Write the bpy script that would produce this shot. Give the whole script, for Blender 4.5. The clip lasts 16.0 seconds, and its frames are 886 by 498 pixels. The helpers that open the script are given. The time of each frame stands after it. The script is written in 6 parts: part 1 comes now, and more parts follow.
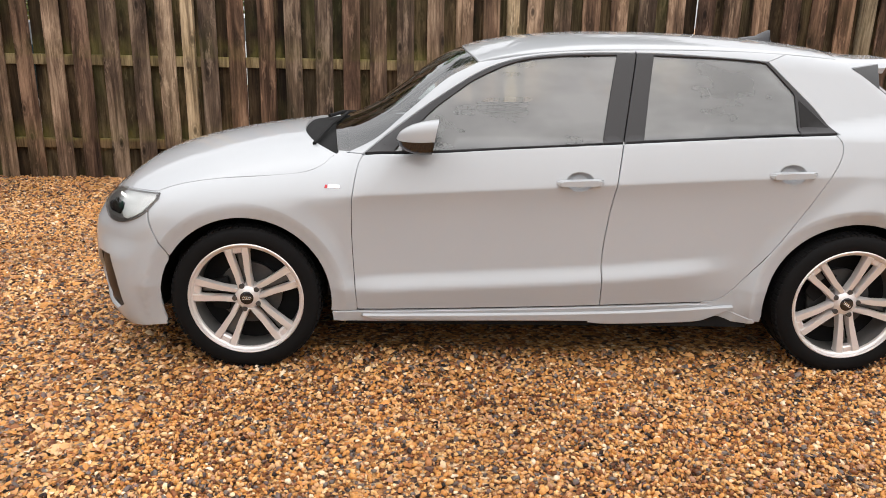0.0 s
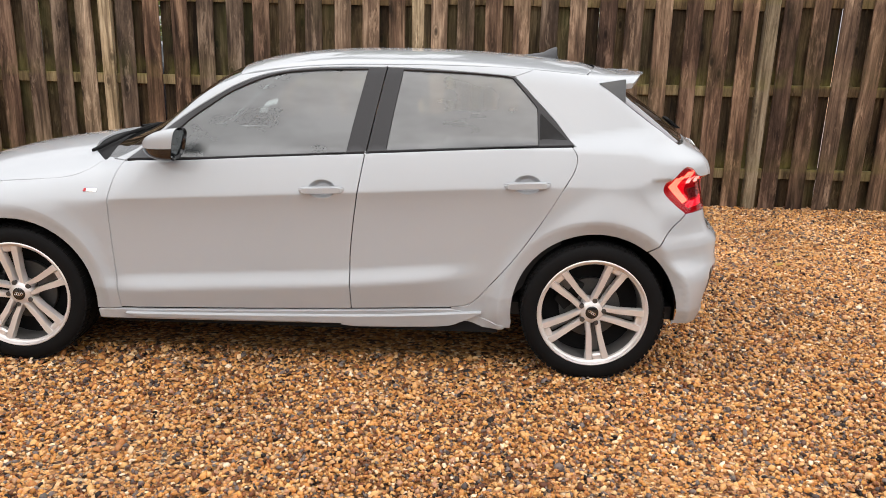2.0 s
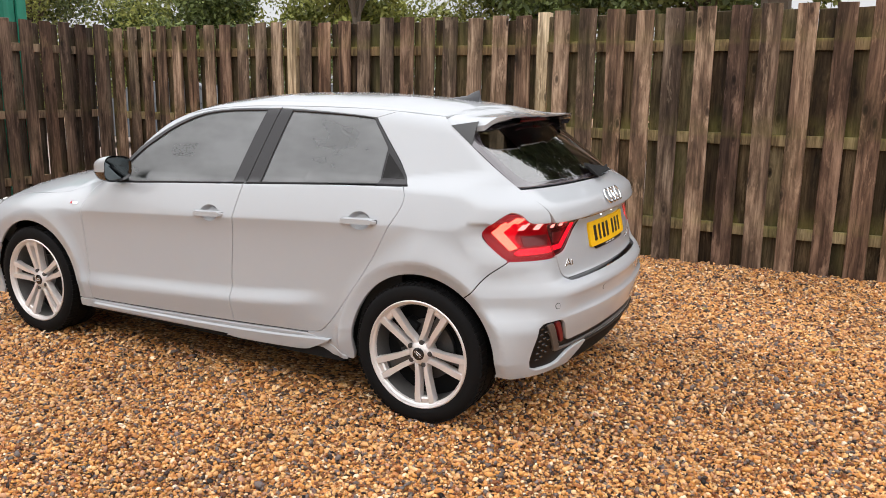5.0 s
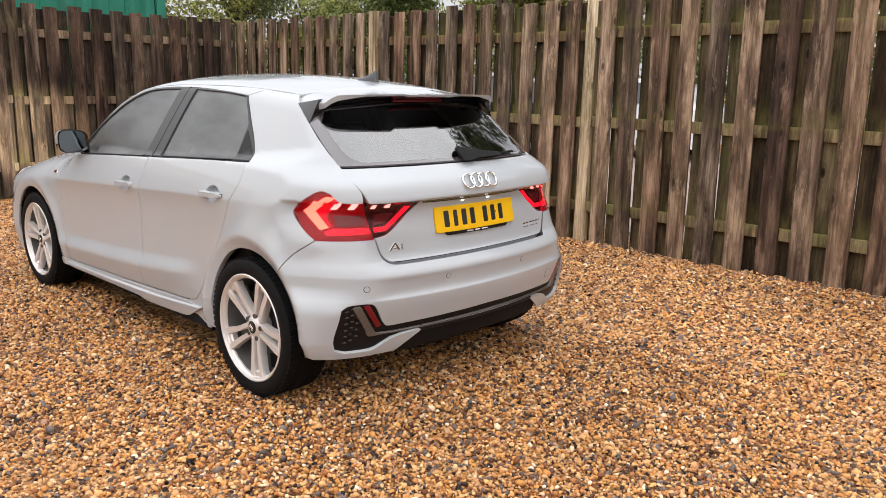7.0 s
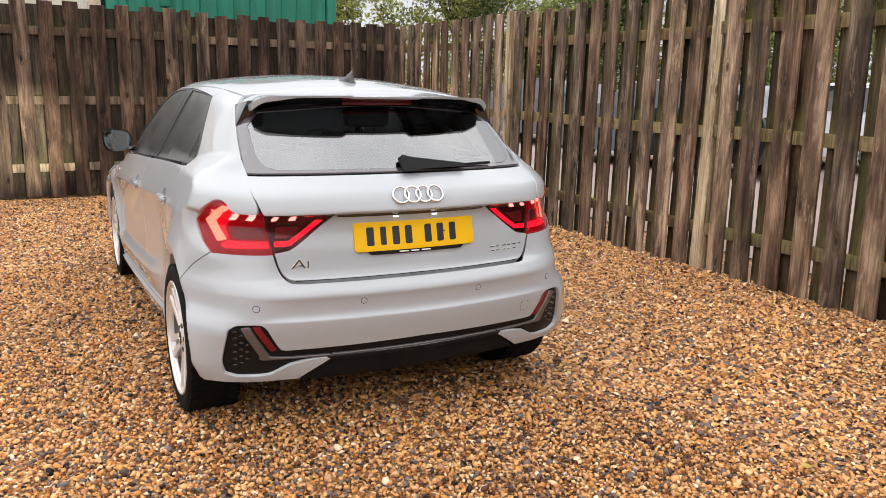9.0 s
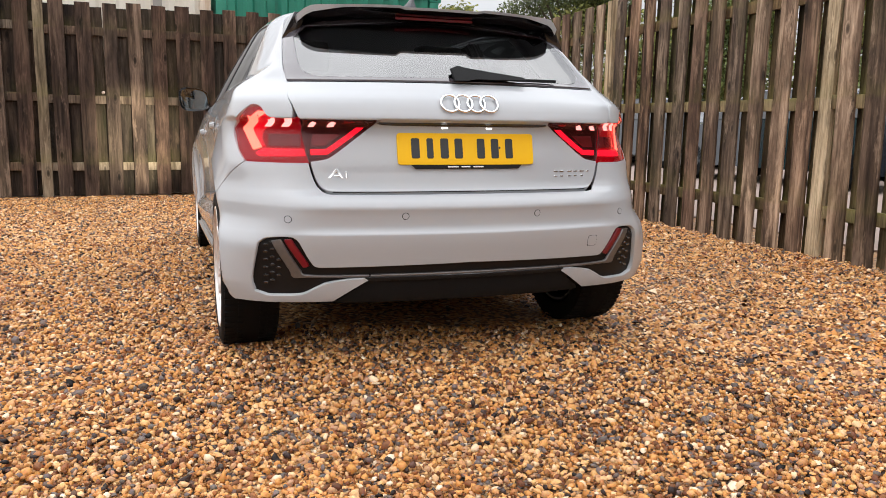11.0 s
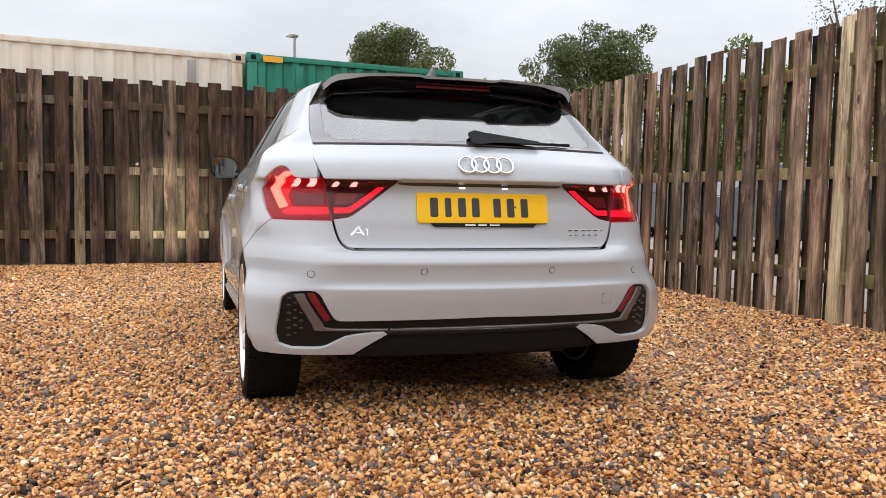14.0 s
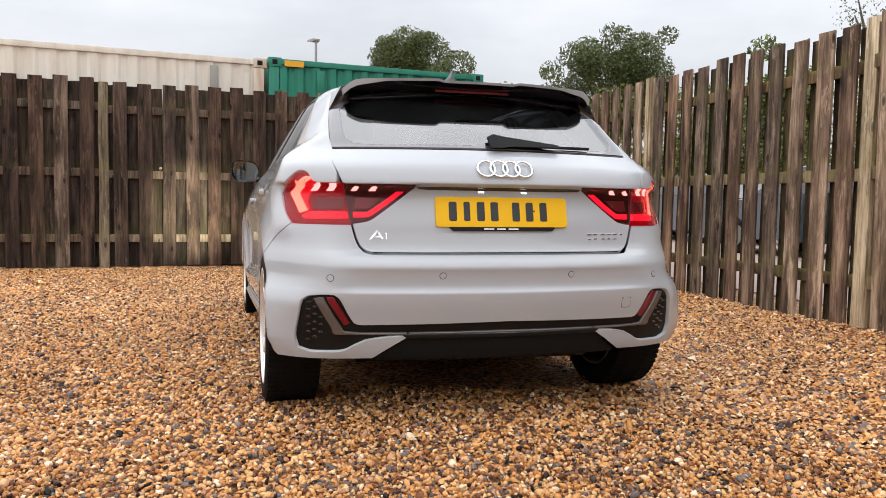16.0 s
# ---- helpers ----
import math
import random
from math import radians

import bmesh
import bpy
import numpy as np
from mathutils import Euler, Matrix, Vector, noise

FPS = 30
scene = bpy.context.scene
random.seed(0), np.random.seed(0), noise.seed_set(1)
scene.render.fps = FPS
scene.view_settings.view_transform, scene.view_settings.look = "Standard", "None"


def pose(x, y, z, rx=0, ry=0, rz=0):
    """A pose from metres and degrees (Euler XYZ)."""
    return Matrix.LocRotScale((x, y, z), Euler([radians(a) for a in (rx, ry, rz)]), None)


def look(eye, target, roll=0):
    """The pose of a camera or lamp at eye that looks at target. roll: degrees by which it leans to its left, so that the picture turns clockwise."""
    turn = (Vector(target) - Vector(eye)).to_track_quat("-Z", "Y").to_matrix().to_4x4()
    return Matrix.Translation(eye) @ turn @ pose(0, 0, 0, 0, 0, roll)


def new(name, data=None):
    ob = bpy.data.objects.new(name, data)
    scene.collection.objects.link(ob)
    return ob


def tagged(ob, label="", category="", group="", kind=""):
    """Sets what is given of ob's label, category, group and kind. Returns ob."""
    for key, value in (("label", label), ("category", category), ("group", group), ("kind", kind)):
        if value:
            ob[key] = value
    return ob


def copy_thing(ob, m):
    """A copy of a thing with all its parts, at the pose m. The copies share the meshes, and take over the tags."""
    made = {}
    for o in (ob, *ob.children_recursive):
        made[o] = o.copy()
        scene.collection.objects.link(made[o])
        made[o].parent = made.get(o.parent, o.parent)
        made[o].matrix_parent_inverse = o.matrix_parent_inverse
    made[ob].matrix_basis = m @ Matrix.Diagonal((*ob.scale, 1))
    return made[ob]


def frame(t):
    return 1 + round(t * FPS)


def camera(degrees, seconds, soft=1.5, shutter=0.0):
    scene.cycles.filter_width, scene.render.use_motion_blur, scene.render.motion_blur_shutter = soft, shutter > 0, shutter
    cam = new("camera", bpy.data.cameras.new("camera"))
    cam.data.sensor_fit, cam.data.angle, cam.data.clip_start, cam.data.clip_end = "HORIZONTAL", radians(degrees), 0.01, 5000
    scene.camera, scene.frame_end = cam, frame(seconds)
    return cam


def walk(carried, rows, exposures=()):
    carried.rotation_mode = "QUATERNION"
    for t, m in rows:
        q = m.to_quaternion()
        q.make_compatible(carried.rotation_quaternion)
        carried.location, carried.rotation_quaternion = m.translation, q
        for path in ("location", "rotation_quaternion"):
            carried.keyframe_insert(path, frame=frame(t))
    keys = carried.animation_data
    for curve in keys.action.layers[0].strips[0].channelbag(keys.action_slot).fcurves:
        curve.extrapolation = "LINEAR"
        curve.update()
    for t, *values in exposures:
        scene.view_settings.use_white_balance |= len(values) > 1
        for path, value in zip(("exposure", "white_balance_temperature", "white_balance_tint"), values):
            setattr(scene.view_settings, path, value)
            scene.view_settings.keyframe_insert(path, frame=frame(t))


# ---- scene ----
cam = camera(59.0, 16.0, soft=0.55)
PATH = [
    (0, (-0.534, -3.963, 1.443), (-0.487, -2.043, 0.884), 1.1),
    (0.5, (-0.22, -3.983, 1.466), (-0.157, -2.061, 0.914), 1.1),
    (1, (0.067, -4.069, 1.469), (0.131, -2.144, 0.928), 1.1),
    (1.5, (0.389, -4.158, 1.467), (0.412, -2.228, 0.943), 1.2),
    (2, (0.722, -4.114, 1.44), (0.662, -2.181, 0.93), 1.3),
    (2.5, (1.065, -4.135, 1.43), (0.879, -2.203, 0.948), 1.3),
    (3, (1.435, -4.145, 1.475), (1.107, -2.224, 1.025), 1.3),
    (3.2, (1.571, -4.11, 1.476), (1.18, -2.199, 1.033), 1.2),
    (5.3, (3.12, -3.561, 1.419), (2.13, -1.871, 1.015), 1.0),
    (5.5, (3.27, -3.496, 1.403), (2.237, -1.832, 0.996), 1.1),
    (6, (3.626, -3.236, 1.379), (2.484, -1.648, 0.965), 1.2),
    (6.5, (3.913, -2.927, 1.408), (2.664, -1.422, 0.99), 1.2),
    (7, (4.185, -2.624, 1.39), (2.823, -1.221, 0.969), 1.2),
    (7.5, (4.355, -2.243, 1.365), (2.891, -0.947, 0.945), 1.2),
    (8, (4.535, -1.92, 1.382), (2.97, -0.747, 0.965), 1.3),
    (8.5, (4.658, -1.617, 1.389), (2.996, -0.584, 0.975), 1.2),
    (9, (4.602, -1.327, 1.393), (2.871, -0.417, 0.973), 1.2),
    (9.5, (4.566, -1.125, 1.353), (2.779, -0.331, 0.931), 1.2),
    (10, (4.482, -1.02, 1.162), (2.658, -0.309, 0.754), 1.2),
    (10.2, (4.463, -0.997, 1.047), (2.628, -0.311, 0.648), 1.1),
    (12.3, (4.604, -1.038, 0.84), (2.716, -0.408, 0.649), 1.0),
    (12.5, (4.605, -1.038, 0.842), (2.714, -0.411, 0.662), 0.9),
    (13, (4.599, -1.026, 0.835), (2.703, -0.406, 0.682), 0.9),
    (13.5, (4.608, -1.026, 0.832), (2.708, -0.417, 0.694), 0.9),
    (14, (4.607, -1.022, 0.835), (2.702, -0.427, 0.704), 0.9),
    (14.5, (4.608, -1.012, 0.832), (2.698, -0.433, 0.704), 0.9),
    (15, (4.602, -1.009, 0.83), (2.687, -0.445, 0.703), 0.9),
    (15.5, (4.609, -1.016, 0.833), (2.691, -0.463, 0.708), 0.9),
    (16, (4.613, -1.016, 0.839), (2.693, -0.472, 0.715), 0.8),
]
walk(cam, [(t, look(eye, target, roll)) for t, eye, target, roll in PATH], exposures=((0, 0.45, 6500, 10), (3.2, 0.45, 6420, 10), (5.3, 0.49, 6360, 10), (10.2, 0.51, 6360, 10), (12.3, 0.46, 6140, 10), (16, 0.45, 6190, 10)))

# ---- sky and light: overcast day ----
world = bpy.data.worlds.new("overcast_sky")
scene.world = world
world.use_nodes = True
wn, wl = world.node_tree.nodes, world.node_tree.links
wn.clear()
SUN_EL, SUN_ROT = radians(56), radians(158)
w_out, w_bg = wn.new("ShaderNodeOutputWorld"), wn.new("ShaderNodeBackground")
w_sky = wn.new("ShaderNodeTexSky")
w_sky.sky_type, w_sky.sun_disc, w_sky.sun_elevation, w_sky.sun_rotation = "NISHITA", False, SUN_EL, SUN_ROT
w_sky.air_density, w_sky.dust_density = 1.0, 3.0
w_co, w_noise, w_ramp = wn.new("ShaderNodeTexCoord"), wn.new("ShaderNodeTexNoise"), wn.new("ShaderNodeValToRGB")
w_map = wn.new("ShaderNodeMapping")
w_map.inputs["Scale"].default_value = (1.0, 1.0, 3.2)
w_noise.inputs["Scale"].default_value, w_noise.inputs["Detail"].default_value, w_noise.inputs["Roughness"].default_value = 1.7, 5.0, 0.55
w_ramp.color_ramp.elements[0].position, w_ramp.color_ramp.elements[0].color = 0.32, (5.6, 5.6, 5.68, 1)
w_ramp.color_ramp.elements[1].position, w_ramp.color_ramp.elements[1].color = 0.70, (8.3, 8.2, 8.15, 1)
w_mix = wn.new("ShaderNodeMix")
w_mix.data_type = "RGBA"
w_mix.inputs["Factor"].default_value = 0.90
wl.new(w_co.outputs["Generated"], w_map.inputs["Vector"])
wl.new(w_map.outputs["Vector"], w_noise.inputs["Vector"])
wl.new(w_noise.outputs["Fac"], w_ramp.inputs["Fac"])
wl.new(w_sky.outputs["Color"], w_mix.inputs["A"])
wl.new(w_ramp.outputs["Color"], w_mix.inputs["B"])
# an overcast sky is about three times as bright overhead as at the horizon
w_sep, w_el, w_tint = wn.new("ShaderNodeSeparateXYZ"), wn.new("ShaderNodeMapRange"), wn.new("ShaderNodeMix")
w_el.inputs["From Min"].default_value, w_el.inputs["From Max"].default_value = 0.10, 0.95
w_el.inputs["To Min"].default_value, w_el.inputs["To Max"].default_value = 0.82, 2.0
wl.new(w_co.outputs["Generated"], w_sep.inputs["Vector"])
wl.new(w_sep.outputs["Z"], w_el.inputs["Value"])
w_tint.data_type, w_tint.blend_type = "RGBA", "MULTIPLY"
w_tint.inputs["Factor"].default_value = 1.0
wl.new(w_mix.outputs["Result"], w_tint.inputs["A"])
wl.new(w_el.outputs["Result"], w_tint.inputs["B"])
wl.new(w_tint.outputs["Result"], w_bg.inputs["Color"])
w_bg.inputs["Strength"].default_value = 0.10
wl.new(w_bg.outputs["Background"], w_out.inputs["Surface"])

sun = new("sun", bpy.data.lights.new("sun", "SUN"))
sun.data.energy, sun.data.angle, sun.data.color = 1.45, radians(165), (1.0, 0.96, 0.91)
sun.rotation_euler = (radians(90) - SUN_EL, 0, radians(180) - SUN_ROT)


# the car's dipped headlamps are on and catch the fence ahead
for side in (-1, 1):
    beam = new("headlamp_beam", bpy.data.lights.new("headlamp_beam", "SPOT"))
    beam.data.energy, beam.data.color, beam.data.spot_size, beam.data.spot_blend, beam.data.shadow_soft_size = 620.0, (1.0, 0.93, 0.70), radians(24), 0.8, 0.04
    beam.matrix_basis = look((-2.16, side * 0.62, 0.69), (-5.3, side * 0.62 - 0.75 * (side < 0), 0.66))


# ---- materials ----
def material(name):
    m = bpy.data.materials.new(name)
    m.use_nodes = True
    n, l = m.node_tree.nodes, m.node_tree.links
    return m, n, l, n["Principled BSDF"]


def ramp(n, stops):
    r = n.new("ShaderNodeValToRGB")
    e = r.color_ramp.elements
    while len(e) < len(stops):
        e.new(0.5)
    for el, (p, c) in zip(e, stops):
        el.position, el.color = p, (*c, 1)
    return r


def noise_tex(n, l, scale, detail=4.0, rough=0.6, coord="Object", stretch=None):
    co, t = n.new("ShaderNodeTexCoord"), n.new("ShaderNodeTexNoise")
    t.inputs["Scale"].default_value, t.inputs["Detail"].default_value, t.inputs["Roughness"].default_value = scale, detail, rough
    src = co.outputs[coord]
    if stretch:
        mp = n.new("ShaderNodeMapping")
        mp.inputs["Scale"].default_value = stretch
        l.new(src, mp.inputs["Vector"])
        src = mp.outputs["Vector"]
    l.new(src, t.inputs["Vector"])
    return t


def bump(n, l, fac, b, strength, distance):
    bm_ = n.new("ShaderNodeBump")
    bm_.inputs["Strength"].default_value, bm_.inputs["Distance"].default_value = strength, distance
    l.new(fac, bm_.inputs["Height"])
    l.new(bm_.outputs["Normal"], b.inputs["Normal"])
    return bm_


def mixed(n, l, fac, a, b, mode="MIX"):
    x = n.new("ShaderNodeMix")
    x.data_type, x.blend_type = "RGBA", mode
    for v, s in ((fac, x.inputs["Factor"]), (a, x.inputs["A"]), (b, x.inputs["B"])):
        if isinstance(v, bpy.types.NodeSocket):
            l.new(v, s)
        elif isinstance(v, tuple):
            s.default_value = (*v, 1)
        else:
            s.default_value = v
    return x.outputs["Result"]


def plain(name, color, rough=0.5, metal=0.0, coat=0.0, vary=0.15, scale=14.0, bumps=0.0, spec=0.5, grain=0.25):
    """A surface with slight variation of tone and gloss at two scales."""
    m, n, l, b = material(name)
    big, fine = noise_tex(n, l, scale * 0.25, 3), noise_tex(n, l, scale * 6, 4)
    dark = tuple(c * (1 - vary) for c in color)
    lite = tuple(min(1, c * (1 + vary)) for c in color)
    first = mixed(n, l, big.outputs["Fac"], dark, lite)
    l.new(mixed(n, l, grain, first, fine.outputs["Fac"], "SOFT_LIGHT"), b.inputs["Base Color"])
    rr = n.new("ShaderNodeMapRange")
    rr.inputs["To Min"].default_value, rr.inputs["To Max"].default_value = max(0, rough - 0.06), min(1, rough + 0.06)
    l.new(fine.outputs["Fac"], rr.inputs["Value"])
    l.new(rr.outputs["Result"], b.inputs["Roughness"])
    b.inputs["Metallic"].default_value, b.inputs["Coat Weight"].default_value, b.inputs["Specular IOR Level"].default_value = metal, coat, spec
    b.inputs["Coat Roughness"].default_value = 0.03
    if bumps:
        bump(n, l, fine.outputs["Fac"], b, 0.4, bumps)
    return m


def glass_mat(name, tint, ior=1.5, rough=0.0, gloss=1.0, clouding=0.0):
    """Thin window glass: tinted see-through with a mirror gloss after Fresnel."""
    m, n, l, b = material(name)
    n.remove(b)
    tr, gl, fr, mx = n.new("ShaderNodeBsdfTransparent"), n.new("ShaderNodeBsdfGlossy"), n.new("ShaderNodeFresnel"), n.new("ShaderNodeMixShader")
    tr.inputs["Color"].default_value, gl.inputs["Roughness"].default_value, fr.inputs["IOR"].default_value = (*tint, 1), rough, ior
    gl.inputs["Color"].default_value = (gloss, gloss, gloss, 1)
    if clouding:  # soft cloud reflections painted in as uneven gloss colour
        lo, hi = gloss * (1 - clouding), min(1, gloss * (1 + clouding))
        cloud_ramp = ramp(n, [(0.34, (lo, lo, lo)), (0.66, (hi, hi, hi))])
        l.new(noise_tex(n, l, 2.6, 3, 0.55, "Object", (1, 1, 2.4)).outputs["Fac"], cloud_ramp.inputs["Fac"])
        l.new(cloud_ramp.outputs["Color"], gl.inputs["Color"])
    l.new(fr.outputs["Fac"], mx.inputs["Fac"])
    l.new(tr.outputs["BSDF"], mx.inputs[1])
    l.new(gl.outputs["BSDF"], mx.inputs[2])
    l.new(mx.outputs["Shader"], n["Material Output"].inputs["Surface"])
    return m


def glow(name, color, strength):
    m, n, l, b = material(name)
    b.inputs["Base Color"].default_value = (*[c * 0.6 for c in color], 1)
    b.inputs["Emission Color"].default_value, b.inputs["Emission Strength"].default_value = (*color, 1), strength
    b.inputs["Roughness"].default_value = 0.2
    return m


def paint_mat():
    """Pale grey lacquer, with fine flake and a thin film of rain dirt."""
    m, n, l, b = material("car_paint")
    big, spots = noise_tex(n, l, 1.6, 3), noise_tex(n, l, 170.0, 2)
    l.new(mixed(n, l, big.outputs["Fac"], (0.405, 0.421, 0.442), (0.432, 0.448, 0.470)), b.inputs["Base Color"])
    b.inputs["Metallic"].default_value, b.inputs["Roughness"].default_value = 0.0, 0.5
    b.inputs["Specular IOR Level"].default_value = 0.2
    b.inputs["Coat Weight"].default_value, b.inputs["Coat IOR"].default_value = 1.0, 1.5
    r = n.new("ShaderNodeMapRange")
    r.inputs["From Min"].default_value, r.inputs["From Max"].default_value = 0.52, 0.75
    r.inputs["To Min"].default_value, r.inputs["To Max"].default_value = 0.02, 0.14
    l.new(spots.outputs["Fac"], r.inputs["Value"])
    l.new(r.outputs["Result"], b.inputs["Coat Roughness"])
    return m


def pebble_mat():
    m, n, l, b = material("wet_gravel")
    geo = n.new("ShaderNodeNewGeometry")
    r = ramp(n, [(0.0, (0.008, 0.007, 0.007)), (0.035, (0.035, 0.020, 0.016)), (0.085, (0.14, 0.115, 0.105)), (0.15, (0.18, 0.140, 0.125)), (0.18, (0.105, 0.042, 0.022)), (0.30, (0.27, 0.105, 0.040)),
                 (0.36, (0.52, 0.235, 0.065)), (0.50, (0.64, 0.310, 0.098)), (0.56, (0.40, 0.165, 0.060)), (0.66, (0.72, 0.430, 0.180)), (0.78, (0.66, 0.355, 0.135)), (0.82, (0.42, 0.235, 0.150)),
                 (0.88, (0.60, 0.335, 0.150)), (0.95, (0.78, 0.53, 0.29)), (1.0, (0.82, 0.68, 0.50))])
    l.new(geo.outputs["Random Per Island"], r.inputs["Fac"])
    t, t2 = noise_tex(n, l, 120.0, 4), noise_tex(n, l, 0.9, 3)
    c = mixed(n, l, 0.45, r.outputs["Color"], t.outputs["Color"], "SOFT_LIGHT")
    d = ramp(n, [(0.30, (0.86, 0.845, 0.835)), (0.62, (1.17, 1.155, 1.14))])
    l.new(t2.outputs["Fac"], d.inputs["Fac"])
    l.new(mixed(n, l, 1.0, c, d.outputs["Color"], "MULTIPLY"), b.inputs["Base Color"])
    b.inputs["Roughness"].default_value = 0.40
    b.inputs["Specular IOR Level"].default_value = 0.20
    bump(n, l, t.outputs["Fac"], b, 0.35, 0.003)
    return m


def gravel_ground_mat():
    """Packed stones under and beyond the loose top layer."""
    m, n, l, b = material("gravel_bed")
    co, v = n.new("ShaderNodeTexCoord"), n.new("ShaderNodeTexVoronoi")
    v.inputs["Scale"].default_value, v.inputs["Randomness"].default_value = 55.0, 1.0
    l.new(co.outputs["Object"], v.inputs["Vector"])
    sep = n.new("ShaderNodeSeparateColor")
    l.new(v.outputs["Color"], sep.inputs["Color"])
    r = ramp(n, [(0.0, (0.026, 0.019, 0.015)), (0.2, (0.215, 0.090, 0.031)), (0.5, (0.52, 0.236, 0.069)), (0.8, (0.64, 0.355, 0.134)), (1.0, (0.69, 0.53, 0.35))])
    l.new(sep.outputs["Red"], r.inputs["Fac"])
    # crevice shade painted in: colour darkens towards each stone's edge
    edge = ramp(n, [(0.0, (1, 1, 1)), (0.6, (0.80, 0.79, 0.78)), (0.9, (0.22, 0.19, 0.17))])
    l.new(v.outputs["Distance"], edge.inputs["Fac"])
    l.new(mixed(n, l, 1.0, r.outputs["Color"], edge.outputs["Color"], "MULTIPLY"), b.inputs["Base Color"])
    b.inputs["Roughness"].default_value = 0.6
    inv = n.new("ShaderNodeMath")
    inv.operation = "SUBTRACT"
    inv.inputs[0].default_value = 1.0
    l.new(v.outputs["Distance"], inv.inputs[1])
    bump(n, l, inv.outputs["Value"], b, 0.9, 0.012)
    return m


def wood_mat(name, dark, mid, lite, algae):
    """Weathered fence timber: upright grain, knots, streaks, a green bloom of algae."""
    m, n, l, b = material(name)
    info, co = n.new("ShaderNodeObjectInfo"), n.new("ShaderNodeTexCoord")
    off = n.new("ShaderNodeVectorMath")
    off.operation = "MULTIPLY_ADD"
    cmb = n.new("ShaderNodeCombineXYZ")
    for k in "XYZ":
        l.new(info.outputs["Random"], cmb.inputs[k])
    off.inputs[1].default_value = (37.0, 53.0, 71.0)
    l.new(cmb.outputs["Vector"], off.inputs[0])
    l.new(co.outputs["Object"], off.inputs[2])

    def tex(scale, stretch, detail=5.0, rough=0.6, distort=0.0):
        mp, t = n.new("ShaderNodeMapping"), n.new("ShaderNodeTexNoise")
        mp.inputs["Scale"].default_value = stretch
        l.new(off.outputs["Vector"], mp.inputs["Vector"])
        l.new(mp.outputs["Vector"], t.inputs["Vector"])
        for k, q in (("Scale", scale), ("Detail", detail), ("Roughness", rough), ("Distortion", distort)):
            t.inputs[k].default_value = q
        return t.outputs["Fac"]
    grain = tex(60.0, (1, 1, 0.03), 6, 0.65, 0.6)
    broad = tex(8.0, (1, 1, 0.16), 6, 0.66, 0.4)
    cloud = tex(2.2, (1, 1, 0.5), 3)
    r = ramp(n, [(0.33, dark), (0.50, mid), (0.68, lite)])
    l.new(broad, r.inputs["Fac"])
    g = ramp(n, [(0.34, (0.30, 0.27, 0.25)), (0.56, (1.0, 1.0, 1.0))])
    l.new(grain, g.inputs["Fac"])
    c = mixed(n, l, 0.75, r.outputs["Color"], g.outputs["Color"], "MULTIPLY")
    # dark rain runs, and worn pale patches
    runs = ramp(n, [(0.54, (1, 1, 1)), (0.66, (0.34, 0.30, 0.28))])
    l.new(tex(16.0, (1, 1, 0.07), 3, 0.5, 0.3), runs.inputs["Fac"])
    c = mixed(n, l, 0.8, c, runs.outputs["Color"], "MULTIPLY")
    worn = ramp(n, [(0.57, (0, 0, 0)), (0.70, (0.55, 0.55, 0.55))])
    l.new(tex(11.0, (1, 1, 0.20), 5, 0.72, 0.3), worn.inputs["Fac"])
    c = mixed(n, l, worn.outputs["Color"], c, tuple(min(1, q * 1.35) for q in lite))
    # knots, with a swirl of darker grain round each
    mp, v = n.new("ShaderNodeMapping"), n.new("ShaderNodeTexVoronoi")
    mp.inputs["Scale"].default_value = (7.0, 7.0, 3.0)
    l.new(off.outputs["Vector"], mp.inputs["Vector"])
    l.new(mp.outputs["Vector"], v.inputs["Vector"])
    v.inputs["Scale"].default_value = 1.0
    k = ramp(n, [(0.03, (1, 1, 1)), (0.10, (0.75, 0.75, 0.75)), (0.15, (0.1, 0.1, 0.1)), (0.19, (0.40, 0.40, 0.40)), (0.27, (0, 0, 0))])
    l.new(v.outputs["Distance"], k.inputs["Fac"])
    c = mixed(n, l, k.outputs["Color"], c, tuple(q * 0.35 for q in dark))
    # board to board tone
    tc = ramp(n, [(0.0, (0.55, 0.46, 0.43)), (0.25, (0.95, 0.78, 0.66)), (0.45, (0.68, 0.68, 0.66)), (0.7, (1.15, 1.0, 0.88)), (1.0, (1.45, 1.42, 1.32))])
    l.new(info.outputs["Random"], tc.inputs["Fac"])
    c = mixed(n, l, 1.0, c, tc.outputs["Color"], "MULTIPLY")
    am = ramp(n, [(0.50, (0, 0, 0)), (0.75, (1, 1, 1))])
    l.new(cloud, am.inputs["Fac"])
    amount = n.new("ShaderNodeMath")
    amount.operation = "MULTIPLY"
    amount.inputs[1].default_value = algae
    l.new(am.outputs["Color"], amount.inputs[0])
    c = mixed(n, l, amount.outputs["Value"], c, (0.115, 0.125, 0.035))
    # moss that grows on the wet wood just above each rail
    sep, high = n.new("ShaderNodeSeparateXYZ"), n.new("ShaderNodeMath")
    high.operation, high.inputs[1].default_value = "DIVIDE", 2.2
    l.new(co.outputs["Object"], sep.inputs["Vector"])
    l.new(sep.outputs["Z"], high.inputs[0])
    ledge = ramp(n, [(0.15, (0, 0, 0)), (0.166, (1, 1, 1)), (0.25, (0, 0, 0)), (0.487, (0, 0, 0)), (0.502, (1, 1, 1)), (0.585, (0, 0, 0)), (0.823, (0, 0, 0)), (0.838, (1, 1, 1)), (0.90, (0, 0, 0))])
    l.new(high.outputs["Value"], ledge.inputs["Fac"])
